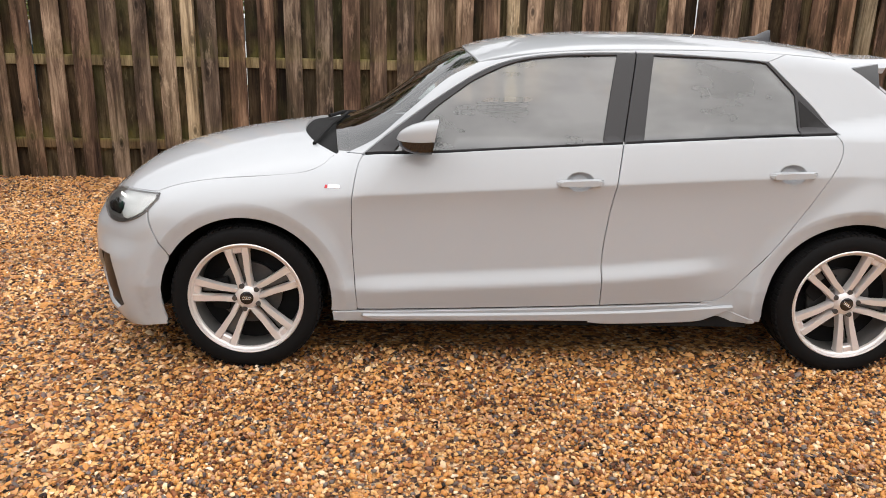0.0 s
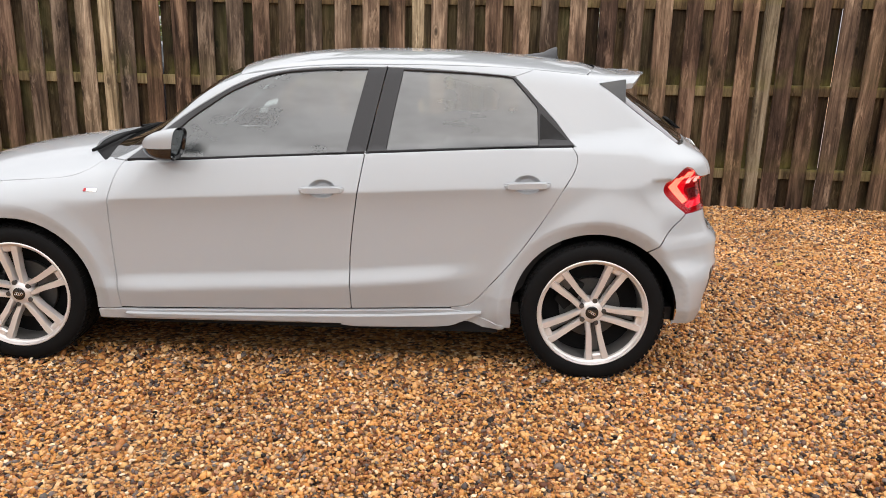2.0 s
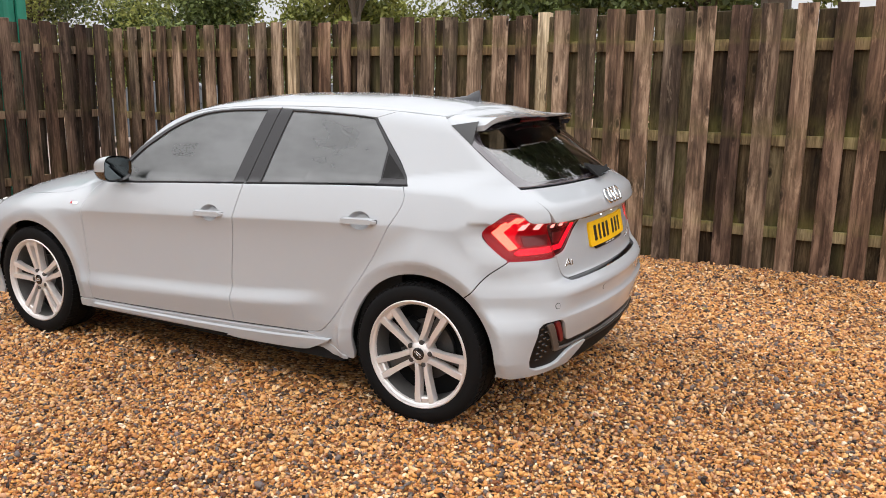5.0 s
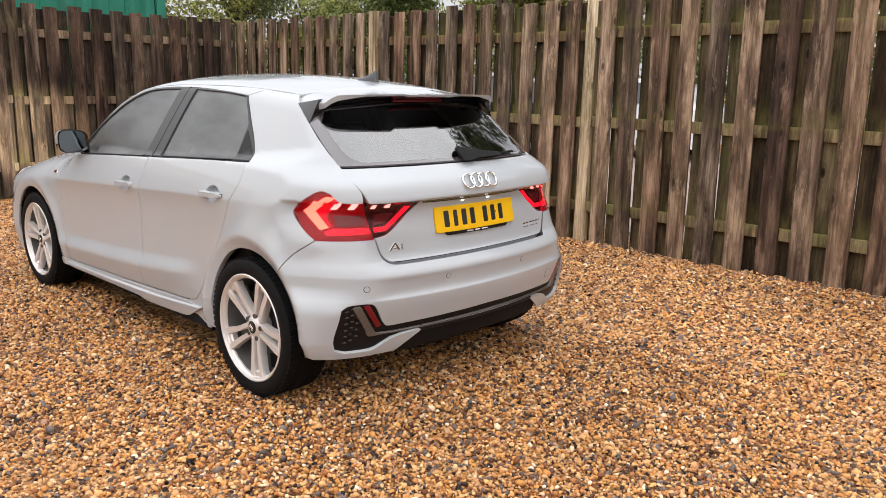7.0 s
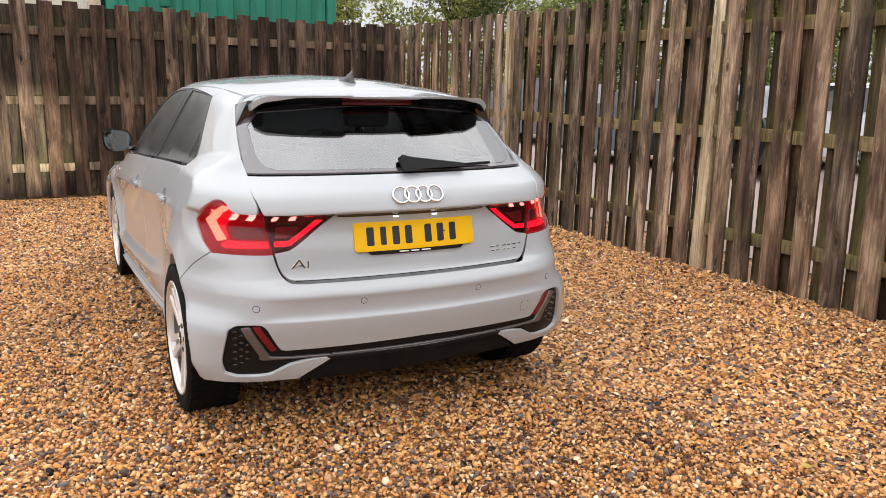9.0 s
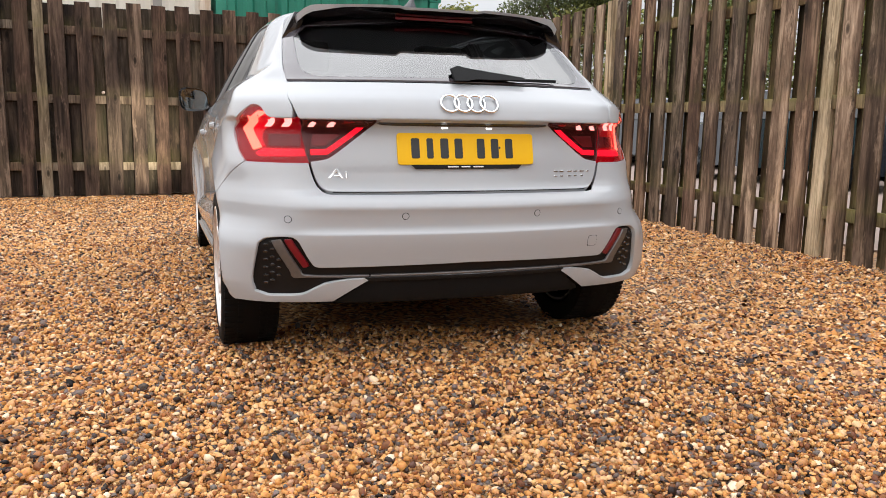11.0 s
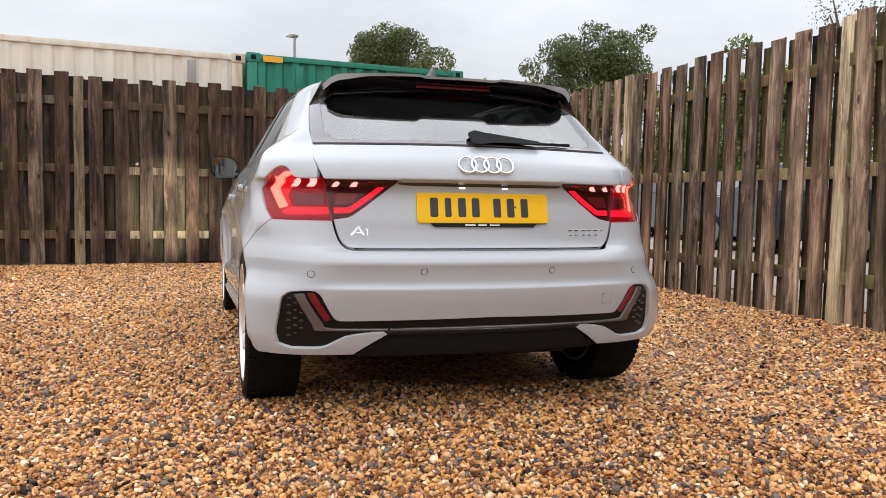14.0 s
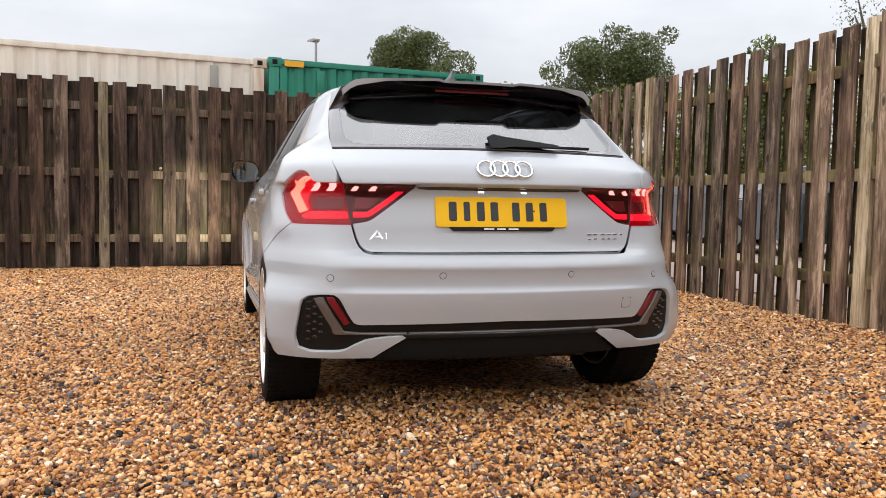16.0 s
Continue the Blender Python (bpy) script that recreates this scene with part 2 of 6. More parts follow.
    patch = ramp(n, [(0.36, (0, 0, 0)), (0.62, (1, 1, 1))])
    l.new(tex(7.0, (1, 1, 0.45), 4), patch.inputs["Fac"])
    moss = mixed(n, l, 1.0, ledge.outputs["Color"], patch.outputs["Color"], "MULTIPLY")
    part_moss = n.new("ShaderNodeMath")
    part_moss.operation, part_moss.inputs[1].default_value = "MULTIPLY", 1.2 * algae
    l.new(moss, part_moss.inputs[0])
    c = mixed(n, l, part_moss.outputs["Value"], c, (0.22, 0.205, 0.050))
    l.new(c, b.inputs["Base Color"])
    b.inputs["Roughness"].default_value = 0.85
    b.inputs["Specular IOR Level"].default_value = 0.25
    bump(n, l, grain, b, 0.55, 0.004)
    return m


PAINT = paint_mat()
TRIM_BLACK = plain("dark_window_trim", (0.024, 0.023, 0.025), 0.30, 0, 0, 0.1, 14, 0, 0.35, 0.05)
FRIT = plain("printed_glass_edge", (0.060, 0.050, 0.058), 0.04, 0, 1.0, 0.05, 14, 0, 1.0, 0.02)
GLASS = glass_mat("side_glass", (0.50, 0.54, 0.52), 3.0, 0.285, 0.56, 0.16)
GLASS_CLEAR = glass_mat("clear_side_glass", (0.86, 0.92, 0.89), 1.5)
REAR_GLASS = glass_mat("rear_glass", (0.46, 0.50, 0.50), 2.8)
SCREEN_GLASS = glass_mat("windscreen_glass", (0.60, 0.66, 0.64), 2.0)
GLOSS_BLACK = plain("gloss_black_trim", (0.010, 0.010, 0.011), 0.12, 0, 0.6, 0.1)
SATIN_BLACK = plain("satin_black_trim", (0.010, 0.009, 0.009), 0.42, 0, 0, 0.2, 14, 0, 0.2)
MATT_BLACK = plain("matt_black_plastic", (0.007, 0.007, 0.0075), 0.75, 0, 0, 0.2, 30, 0.002, 0.2)
RUBBER = plain("tyre_rubber", (0.006, 0.006, 0.0065), 0.75, 0, 0, 0.25, 40, 0.001, 0.15)
ALLOY = plain("silver_alloy", (0.74, 0.705, 0.69), 0.36, 0.45, 0.0, 0.04, 14, 0, 0.5, 0.03)
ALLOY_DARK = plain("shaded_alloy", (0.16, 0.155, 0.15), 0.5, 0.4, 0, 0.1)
STEEL = plain("brake_steel", (0.10, 0.10, 0.10), 0.5, 0.8, 0, 0.2)
CHROME = plain("chrome", (0.85, 0.86, 0.87), 0.10, 1.0, 0, 0.03)
GREY_TRIM = plain("satin_grey_trim", (0.16, 0.15, 0.145), 0.33, 0.6, 0, 0.1)
CABIN = plain("cabin_plastic", (0.028, 0.028, 0.030), 0.7, 0, 0, 0.2)
CLOTH = plain("seat_cloth", (0.045, 0.045, 0.048), 0.9, 0, 0, 0.25, 60, 0.001)
SCREEN_GREY = plain("grey_headlining", (0.45, 0.45, 0.44), 0.9)
LAMP_DARK = plain("lamp_housing", (0.030, 0.006, 0.007), 0.25, 0, 0.4, 0.1)
LAMP_GLOW = glow("lit_red_lamp_body", (0.34, 0.003, 0.012), 0.20)
LAMP_RED = plain("red_lamp_plastic", (0.17, 0.003, 0.010), 0.30, 0, 0.0, 0.1)
LAMP_SMOKE = plain("smoked_lamp_plastic", (0.12, 0.035, 0.04), 0.2, 0, 0.8, 0.1)
LENS_RED = glass_mat("red_lens", (0.97, 0.55, 0.55), 1.28)
LENS_CLEAR = glass_mat("clear_lens", (0.92, 0.94, 0.95), 1.45)
LED_RED = glow("lit_red_led", (0.90, 0.010, 0.035), 1.15)
LED_SIDE = glow("dim_red_light_guide", (0.65, 0.004, 0.022), 0.55)
LED_HOT = glow("lit_orange_red_led", (1.0, 0.22, 0.14), 2.2)
LED_PINK = glow("lit_pink_led", (1.0, 0.50, 0.44), 1.7)
LENS_WHITE = plain("silvered_reflector", (0.80, 0.79, 0.77), 0.25, 0.3, 0.6, 0.05)
LED_DAY = glow("lit_daytime_strip", (1.0, 0.97, 0.90), 1.1)
LED_WHITE = glow("lit_white_led", (1.0, 0.98, 0.93), 3.0)
PLATE = plain("yellow_plate", (0.82, 0.47, 0.006), 0.45, 0, 0.0, 0.03, 14, 0, 0.2, 0.05)
INK = plain("black_ink", (0.012, 0.012, 0.012), 0.4)
WHITE_PAINT = plain("white_print", (0.8, 0.8, 0.8), 0.5)
RED_PAINT = plain("red_print", (0.5, 0.02, 0.03), 0.4)
PEBBLE, GRAVEL_BED = pebble_mat(), gravel_ground_mat()
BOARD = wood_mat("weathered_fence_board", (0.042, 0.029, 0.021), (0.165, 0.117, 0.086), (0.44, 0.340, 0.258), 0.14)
# back boards: mossy, and darkened in colour for the shade in the gaps
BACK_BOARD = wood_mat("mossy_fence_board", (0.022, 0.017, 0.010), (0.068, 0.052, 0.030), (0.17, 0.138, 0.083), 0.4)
RAIL_WOOD = wood_mat("mossy_fence_rail", (0.060, 0.046, 0.025), (0.150, 0.118, 0.066), (0.27, 0.22, 0.13), 0.5)
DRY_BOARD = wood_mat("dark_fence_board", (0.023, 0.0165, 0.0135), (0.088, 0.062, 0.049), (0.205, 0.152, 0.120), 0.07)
# the dark fence's back boards carry their gap shade in the colour too
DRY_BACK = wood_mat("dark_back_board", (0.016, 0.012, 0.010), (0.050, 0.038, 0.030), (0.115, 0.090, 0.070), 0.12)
DRY_RAIL = wood_mat("grey_brown_fence_rail", (0.060, 0.047, 0.036), (0.175, 0.138, 0.106), (0.30, 0.245, 0.190), 0.15)
DRY_POST = wood_mat("grey_brown_fence_post", (0.075, 0.060, 0.042), (0.165, 0.135, 0.098), (0.28, 0.235, 0.175), 0.2)
POST_WOOD = wood_mat("pale_fence_post", (0.17, 0.130, 0.086), (0.36, 0.285, 0.195), (0.54, 0.45, 0.33), 0.18)


# ---- building helpers ----
def link(name, verts, faces, mat, parent=None, label="", smooth=True, normals=None):
    me = bpy.data.meshes.new(name)
    me.from_pydata([tuple(v) for v in verts], [], [tuple(int(i) for i in f) for f in faces])
    if smooth:
        me.polygons.foreach_set("use_smooth", [True] * len(me.polygons))
    if normals is not None:
        me.normals_split_custom_set_from_vertices([tuple(q) for q in normals])
    for mt in (mat if isinstance(mat, (list, tuple)) else [mat]):
        me.materials.append(mt)
    ob = new(name, me)
    if parent is not None:
        ob.parent = parent
    return tagged(ob, label)


def part(name, bm, mat, parent=None, label="", smooth=True, bevel=0.0):
    """Links a bmesh as one mesh object under its thing or part."""
    if bevel:
        bmesh.ops.bevel(bm, geom=list(bm.edges), offset=bevel, segments=2, affect="EDGES", profile=0.6)
    bmesh.ops.recalc_face_normals(bm, faces=bm.faces)
    me = bpy.data.meshes.new(name)
    bm.to_mesh(me)
    bm.free()
    if smooth:
        me.polygons.foreach_set("use_smooth", [True] * len(me.polygons))
        me.set_sharp_from_angle(angle=radians(38))
    me.materials.append(mat)
    ob = new(name, me)
    if parent is not None:
        ob.parent = parent
    return tagged(ob, label)


def empty(name, m=None):
    ob = new(name)
    if m is not None:
        ob.matrix_basis = m
    return ob


def box(lo, hi, bm=None):
    bm = bm or bmesh.new()
    c = [(a + b) / 2 for a, b in zip(lo, hi)]
    s = [abs(b - a) for a, b in zip(lo, hi)]
    bmesh.ops.create_cube(bm, size=1, matrix=Matrix.Translation(c) @ Matrix.Diagonal((*s, 1)))
    return bm


def tube(points, radius, bm=None, seg=10, radii=None):
    """A round bar along a line of points."""
    bm = bm or bmesh.new()
    rings = []
    P = [Vector(p) for p in points]
    for i, p in enumerate(P):
        d = (P[min(i + 1, len(P) - 1)] - P[max(i - 1, 0)]).normalized()
        u = d.orthogonal().normalized() if i == 0 else (rings_u - d * rings_u.dot(d)).normalized()
        rings_u = u
        w = d.cross(u)
        r = radii[i] if radii else radius
        rings.append([bm.verts.new(p + (u * math.cos(a) + w * math.sin(a)) * r) for a in np.linspace(0, math.tau, seg, endpoint=False)])
    for a, b in zip(rings[:-1], rings[1:]):
        for i in range(seg):
            bm.faces.new((a[i], a[(i + 1) % seg], b[(i + 1) % seg], b[i]))
    bm.faces.new(rings[0][::-1])
    bm.faces.new(rings[-1])
    return bm


def lathe(profile, bm=None, seg=64, axis="y"):
    """Spins a closed outline of (radius, offset) pairs round the axis."""
    bm = bm or bmesh.new()
    rings = []
    for a in np.linspace(0, math.tau, seg, endpoint=False):
        c, s = math.cos(a), math.sin(a)
        rings.append([bm.verts.new((r * c, o, r * s) if axis == "y" else (r * c, r * s, o)) for r, o in profile])
    k = len(profile)
    for i in range(seg):
        a, b = rings[i], rings[(i + 1) % seg]
        for j in range(k):
            bm.faces.new((a[j], a[(j + 1) % k], b[(j + 1) % k], b[j]))
    return bm


def prism(outline, lo, hi, bm=None, plane="xz"):
    """An outline in a plane, given thickness along the third axis."""
    bm = bm or bmesh.new()
    at = {"xz": lambda p, o: (p[0], o, p[1]), "xy": lambda p, o: (p[0], p[1], o), "yz": lambda p, o: (o, p[0], p[1])}[plane]
    a, b = [bm.verts.new(at(p, lo)) for p in outline], [bm.verts.new(at(p, hi)) for p in outline]
    bm.faces.new(a)
    bm.faces.new(b[::-1])
    for i in range(len(a)):
        j = (i + 1) % len(a)
        bm.faces.new((a[i], b[i], b[j], a[j]))
    return bm


# ---- ground ----
def build_ground():
    n = 60
    xs = np.concatenate([np.linspace(-400, -14, 12), np.linspace(-12, 12, n), np.linspace(14, 400, 12)])
    X, Y = np.meshgrid(xs, xs, indexing="ij")
    Z = np.array([noise.noise((x * 0.6, y * 0.6, 0)) for x, y in zip(X.ravel(), Y.ravel())]).reshape(X.shape) * 0.010 - 0.012
    k = len(xs)
    v = np.stack([X, Y, Z], -1).reshape(-1, 3)
    f = [(i * k + j, (i + 1) * k + j, (i + 1) * k + j + 1, i * k + j + 1) for i in range(k - 1) for j in range(k - 1)]
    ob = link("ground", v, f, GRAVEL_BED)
    return tagged(ob, "golden-brown gravel yard of packed rounded stones", "ground", kind="structure")


def loose_stones(name, x0, x1, y0, y1, pitch, size, seed, keep=None, sides=5, skirt=True):
    """Loose pebbles scattered as one uncountable layer: low domes, each one turned, squashed and sized by itself."""
    rng = np.random.default_rng(seed)
    gx, gy = np.meshgrid(np.arange(x0, x1, pitch), np.arange(y0, y1, pitch * 0.92), indexing="ij")
    gx[:, ::2] += pitch / 2
    c = np.stack([gx.ravel(), gy.ravel()], -1) + rng.uniform(-0.42, 0.42, (gx.size, 2)) * pitch
    if keep is not None:
        c = c[keep(c[:, 0], c[:, 1])]
    m = len(c)
    ico, belts = [(0, 0, 1)], ((0.4472, 0.0), (-0.4472, math.pi / sides)) if skirt else ((-0.05, 0.0),)
    for lat, shift in belts:
        wide = (1 - lat * lat) ** 0.5
        ico += [(math.cos(shift + i * math.tau / sides) * wide, math.sin(shift + i * math.tau / sides) * wide, lat) for i in range(sides)]
    ico, k = np.array(ico), len(ico)
    tri = [(0, 1 + i, 1 + (i + 1) % sides) for i in range(sides)]
    for i in range(sides if skirt else 0):
        j = (i + 1) % sides
        tri += [(1 + i, 1 + sides + i, 1 + j), (1 + j, 1 + sides + i, 1 + sides + j)]
    tri = np.array(tri)
    s = size * np.exp(rng.normal(0, 0.26, m))[:, None] * np.stack([rng.uniform(0.85, 1.55, m), rng.uniform(0.65, 1.05, m), rng.uniform(0.5, 0.95, m)], -1)
    p = ico[None] * (1 + rng.normal(0, 0.20, (m, k, 1))) * s[:, None, :]
    ax, ay, az = rng.normal(0, 0.35, m), rng.normal(0, 0.35, m), rng.uniform(0, math.tau, m)
    for a, (i, j) in ((ax, (1, 2)), (ay, (2, 0)), (az, (0, 1))):
        ca, sa = np.cos(a)[:, None], np.sin(a)[:, None]
        u, w = p[..., i].copy(), p[..., j].copy()
        p[..., i], p[..., j] = u * ca - w * sa, u * sa + w * ca
    lift = s[:, 2] * 0.35 + rng.uniform(-0.012, 0.012, m) + 0.006 * np.sin(c[:, 0] * 3.1) * np.sin(c[:, 1] * 2.7)
    p += np.stack([c[:, 0], c[:, 1], lift - 0.008], -1)[:, None, :]
    f = (tri[None] + (np.arange(m) * k)[:, None, None]).reshape(-1, 3)
    me = bpy.data.meshes.new(name)
    me.vertices.add(m * k)
    me.vertices.foreach_set("co", p.reshape(-1))
    me.loops.add(len(f) * 3)
    me.loops.foreach_set("vertex_index", f.reshape(-1).astype(np.int32))
    me.polygons.add(len(f))
    me.polygons.foreach_set("loop_start", np.arange(0, len(f) * 3, 3, dtype=np.int32))
    me.polygons.foreach_set("use_smooth", np.ones(len(f), dtype=bool))
    me.update(calc_edges=True)
    me.materials.append(PEBBLE)
    ob = new(name, me)
    return tagged(ob, "loose wet golden, brown and grey gravel stones", "gravel", kind="stuff")


build_ground()


def fallen_leaves():
    """A thin scatter of curled leaves on the stones, thickest towards the long fence."""
    rng = random.Random(17)
    v, f = [], []
    for i in range(90):
        x, y = rng.uniform(-4.8, 4.2), 3.1 - abs(rng.gauss(0, 1.3))
        if abs(y) < 0.95 and abs(x) < 2.1:
            continue
        m = pose(x, y, 0.018, rng.uniform(-25, 25), rng.uniform(-25, 25), rng.uniform(0, 360))
        s, k = rng.uniform(0.016, 0.034), len(v)
        v += [m @ Vector(p) for p in ((-s, 0, 0.3 * s), (-0.3 * s, -0.5 * s, 0), (0.5 * s, -0.42 * s, 0.05 * s), (s, 0, 0.35 * s), (0.5 * s, 0.42 * s, 0.1 * s), (-0.3 * s, 0.5 * s, 0))]
        f += [(k, k + 1, k + 5), (k + 1, k + 2, k + 4, k + 5), (k + 2, k + 3, k + 4)]
    m, n, l, b = material("dead_leaf")
    geo = n.new("ShaderNodeNewGeometry")
    r = ramp(n, [(0.0, (0.10, 0.035, 0.02)), (0.4, (0.22, 0.05, 0.03)), (0.7, (0.16, 0.09, 0.03)), (1.0, (0.50, 0.36, 0.05))])
    l.new(geo.outputs["Random Per Island"], r.inputs["Fac"])
    l.new(r.outputs["Color"], b.inputs["Base Color"])
    ob = link("fallen_leaves", v, f, m, smooth=False)
    return tagged(ob, "scattered brown, red and yellow fallen leaves on gravel", "leaves", kind="stuff")


fallen_leaves()


def near_zone(x, y):
    return (np.hypot(x - 3.2, y + 0.9) < 2.1) | ((x > -1.6) & (x < 3.2) & (y > -3.1) & (y < -0.95))
def under_car(x, y):
    return (np.abs(y) < 0.62) & (x > -1.7) & (x < 1.35)
loose_stones("gravel", -2.6, 5.4, -3.3, 1.4, 0.0137, 0.0076, 3, lambda x, y: near_zone(x, y))
loose_stones("gravel", -5.2, 6.4, -3.7, 3.25, 0.0158, 0.0092, 4, lambda x, y: ~near_zone(x, y) & ~under_car(x, y) & (x < 4.6), 5, False)


# ---- fences ----
BOARD_W, RAIL_D = 0.150, 0.038


def board_mesh(name, seed, w, h, th=0.020):
    """One sawn board, bowed and slightly tapered, with a chipped top; about 40 triangles."""
    rng = random.Random(seed)
    zs = [0, h * 0.3, h * 0.62, h]
    bow, tw = rng.uniform(-0.006, 0.006), rng.uniform(-0.05, 0.05)
    v, f = [], []
    for i, z in enumerate(zs):
        k = z / h
        cx, cy = bow * math.sin(k * math.pi), rng.uniform(-0.003, 0.003)
        ww = w * (1 + rng.uniform(-0.012, 0.012)) / 2
        a = tw * (k - 0.5)
        for x, y in ((-ww + 0.003, 0), (-ww, 0.004), (-ww, th), (ww, th), (ww, 0.004), (ww - 0.003, 0)):
            dz = rng.uniform(-0.006, 0.004) if i == 3 else 0
            v.append((cx + x * math.cos(a), cy + y + x * math.sin(a), z + dz))
    for i in range(3):
        for j in range(6):
            f.append((i * 6 + j, i * 6 + (j + 1) % 6, i * 6 + 6 + (j + 1) % 6, i * 6 + 6 + j))
    f += [(5, 4, 3, 2, 1, 0), tuple(range(18, 24))]
    me = bpy.data.meshes.new(name)
    me.from_pydata(v, [], f)
    return me


def board_set(front, back, rail):
    """Alike boards of a fence: front boards, back boards and the rails' timber."""
    a = [board_mesh("board", 10 + i, BOARD_W * (0.97 + 0.012 * i), 2.105 + 0.003 * i) for i in range(6)]
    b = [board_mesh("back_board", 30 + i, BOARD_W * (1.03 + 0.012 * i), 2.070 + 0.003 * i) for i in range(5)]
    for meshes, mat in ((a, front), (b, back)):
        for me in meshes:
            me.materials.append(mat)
    return a, b, rail


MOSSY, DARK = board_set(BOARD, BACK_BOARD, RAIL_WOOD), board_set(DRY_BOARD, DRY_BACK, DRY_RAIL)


def fence_panel(m, length, seed, label, timber=MOSSY):
    """A hit-and-miss panel: boards on both faces of three rails. Local x runs along it, y away from the yard."""
    rng = random.Random(seed)
    root = tagged(empty("timber_fence", m), label, "fence", "timber fence sections")
    fronts, backs, rail_mat = timber
    n = round(length / 0.252)
    pitch = length / n
    for z in (0.315, 1.055, 1.795):
        bm = box((0.0, 0.022, z - 0.045), (length, 0.022 + RAIL_D, z + 0.045))
        part("rail", bm, rail_mat, root, "weathered horizontal rail", bevel=0.004)

    def put(name, mesh, x, y, flip):
        ob = new(name, mesh)
        ob.parent = root
        ob.matrix_basis = pose(x, y, rng.uniform(-0.012, 0.012) - 0.01, rng.uniform(-0.25, 0.25), rng.uniform(-0.35, 0.35), 180 * flip)
    for i in range(n):
        put("board", rng.choice(fronts), (i + 0.5) * pitch + rng.uniform(-0.010, 0.010), 0.0, 0)
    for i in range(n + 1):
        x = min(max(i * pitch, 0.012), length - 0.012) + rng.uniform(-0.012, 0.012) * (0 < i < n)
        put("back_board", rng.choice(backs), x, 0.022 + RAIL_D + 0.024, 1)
    return root


def fence_post(m, seed, mat=POST_WOOD, label="pale square timber post between brown fence panels", h=2.12):
    rng = random.Random(seed)
    bm = bmesh.new()
    rings = []
    for k in range(5):
        z = -0.1 + (h + 0.1) * k / 4
        w, dx = 0.053 + rng.uniform(-0.002, 0.002), rng.uniform(-0.003, 0.003)
        rings.append([bm.verts.new((dx + x, y, z)) for x, y in ((-w, -0.048), (w, -0.048), (w, 0.050), (-w, 0.050))])
    for a, b in zip(rings[:-1], rings[1:]):
        for i in range(4):
            bm.faces.new((a[i], a[(i + 1) % 4], b[(i + 1) % 4], b[i]))
    bm.faces.new(rings[0][::-1])
    bm.faces.new(rings[-1])
    ob = part("fence_post", bm, mat, None, bevel=0.005)
    ob.matrix_basis = m
    return tagged(ob, label, "fence post", "fence posts")


FENCE_Y = 3.20
back_posts = [-5.52, -2.64, 0.225, 3.345, 6.42]
back_lean = [0.0, -0.6, 0.8, 2.4]  # degrees by which each section has settled towards the yard
post_lean = [0.0, -0.3, -0.8, 2.2, 2.4]
for i, x in enumerate(back_posts):
    if i:
        fence_post(pose(x, FENCE_Y + 0.045, 0, post_lean[i]), 50 + i)
    if i + 1 < len(back_posts):
        fence_panel(pose(x + 0.055, FENCE_Y, 0, back_lean[i]) @ Matrix.Diagonal((1, 1, (1, 1, 1.01, 1.03)[i], 1)), back_posts[i + 1] - x - 0.11, 70 + i, "weathered brown hit-and-miss timber fence section with mossy rails")
# unseen fences added on the other two sides, behind the walk, to block light
for i in range(4):
    fence_panel(pose(8.4 - 3.1 * i, -8.6, 0, 0, 0, 180), 3.0, 110 + i, "added unseen brown timber fence section that blocks low light")
    fence_panel(pose(8.6, 2.9 - 2.9 * i, 0, 0, 0, -90), 2.8, 120 + i, "added unseen brown timber fence section that blocks low light")
LEFT_A = 93.0  # heading of the fence beyond the bonnet, degrees
left_root = pose(-5.24, -2.33, 0, 0, 0, LEFT_A)
left_posts = [-5.9, -2.95, 0.0, 2.75, 5.62]
for i, s in enumerate(left_posts):
    if i < 4:
        fence_post(left_root @ pose(s, 0.045, 0.03), 60 + i, DRY_POST, "grey-brown square timber post between dark fence panels")
    if i + 1 < len(left_posts):
        fence_panel(left_root @ pose(s + 0.055, 0, 0.02) @ Matrix.Diagonal((1, 1, (1.03, 1.032, 1.015, 1.0)[i], 1)), left_posts[i + 1] - s - 0.11, 90 + i, "dark brown hit-and-miss timber fence section, green with algae low down", DARK)


def litter_scrap(m):
    """A scrap of pale paper caught on a rail."""
    bm = bmesh.new()
    rng = random.Random(5)
    top = [bm.verts.new((0.020 * math.cos(a) * rng.uniform(0.7, 1.2), rng.uniform(-0.006, 0.006), 0.018 + 0.018 * math.sin(a) * rng.uniform(0.8, 1.2))) for a in np.linspace(0, math.tau, 9, endpoint=False)]
    mid = bm.verts.new((0, -0.010, 0.018))
    for i in range(9):
        bm.faces.new((mid, top[i], top[(i + 1) % 9]))
    bmesh.ops.solidify(bm, geom=list(bm.faces), thickness=0.002)
    ob = part("litter_scrap", bm, plain("pale_paper", (0.78, 0.66, 0.62), 0.8), None)
    ob.matrix_basis = m
    return tagged(ob, "small crumpled pale paper scrap caught on a fence rail", "litter")


litter_scrap(left_root @ pose(0.62, 0.020, 1.152))


# ---- the car: its outer skin as one smooth solid, from which every panel is cut ----
CURVES = {}


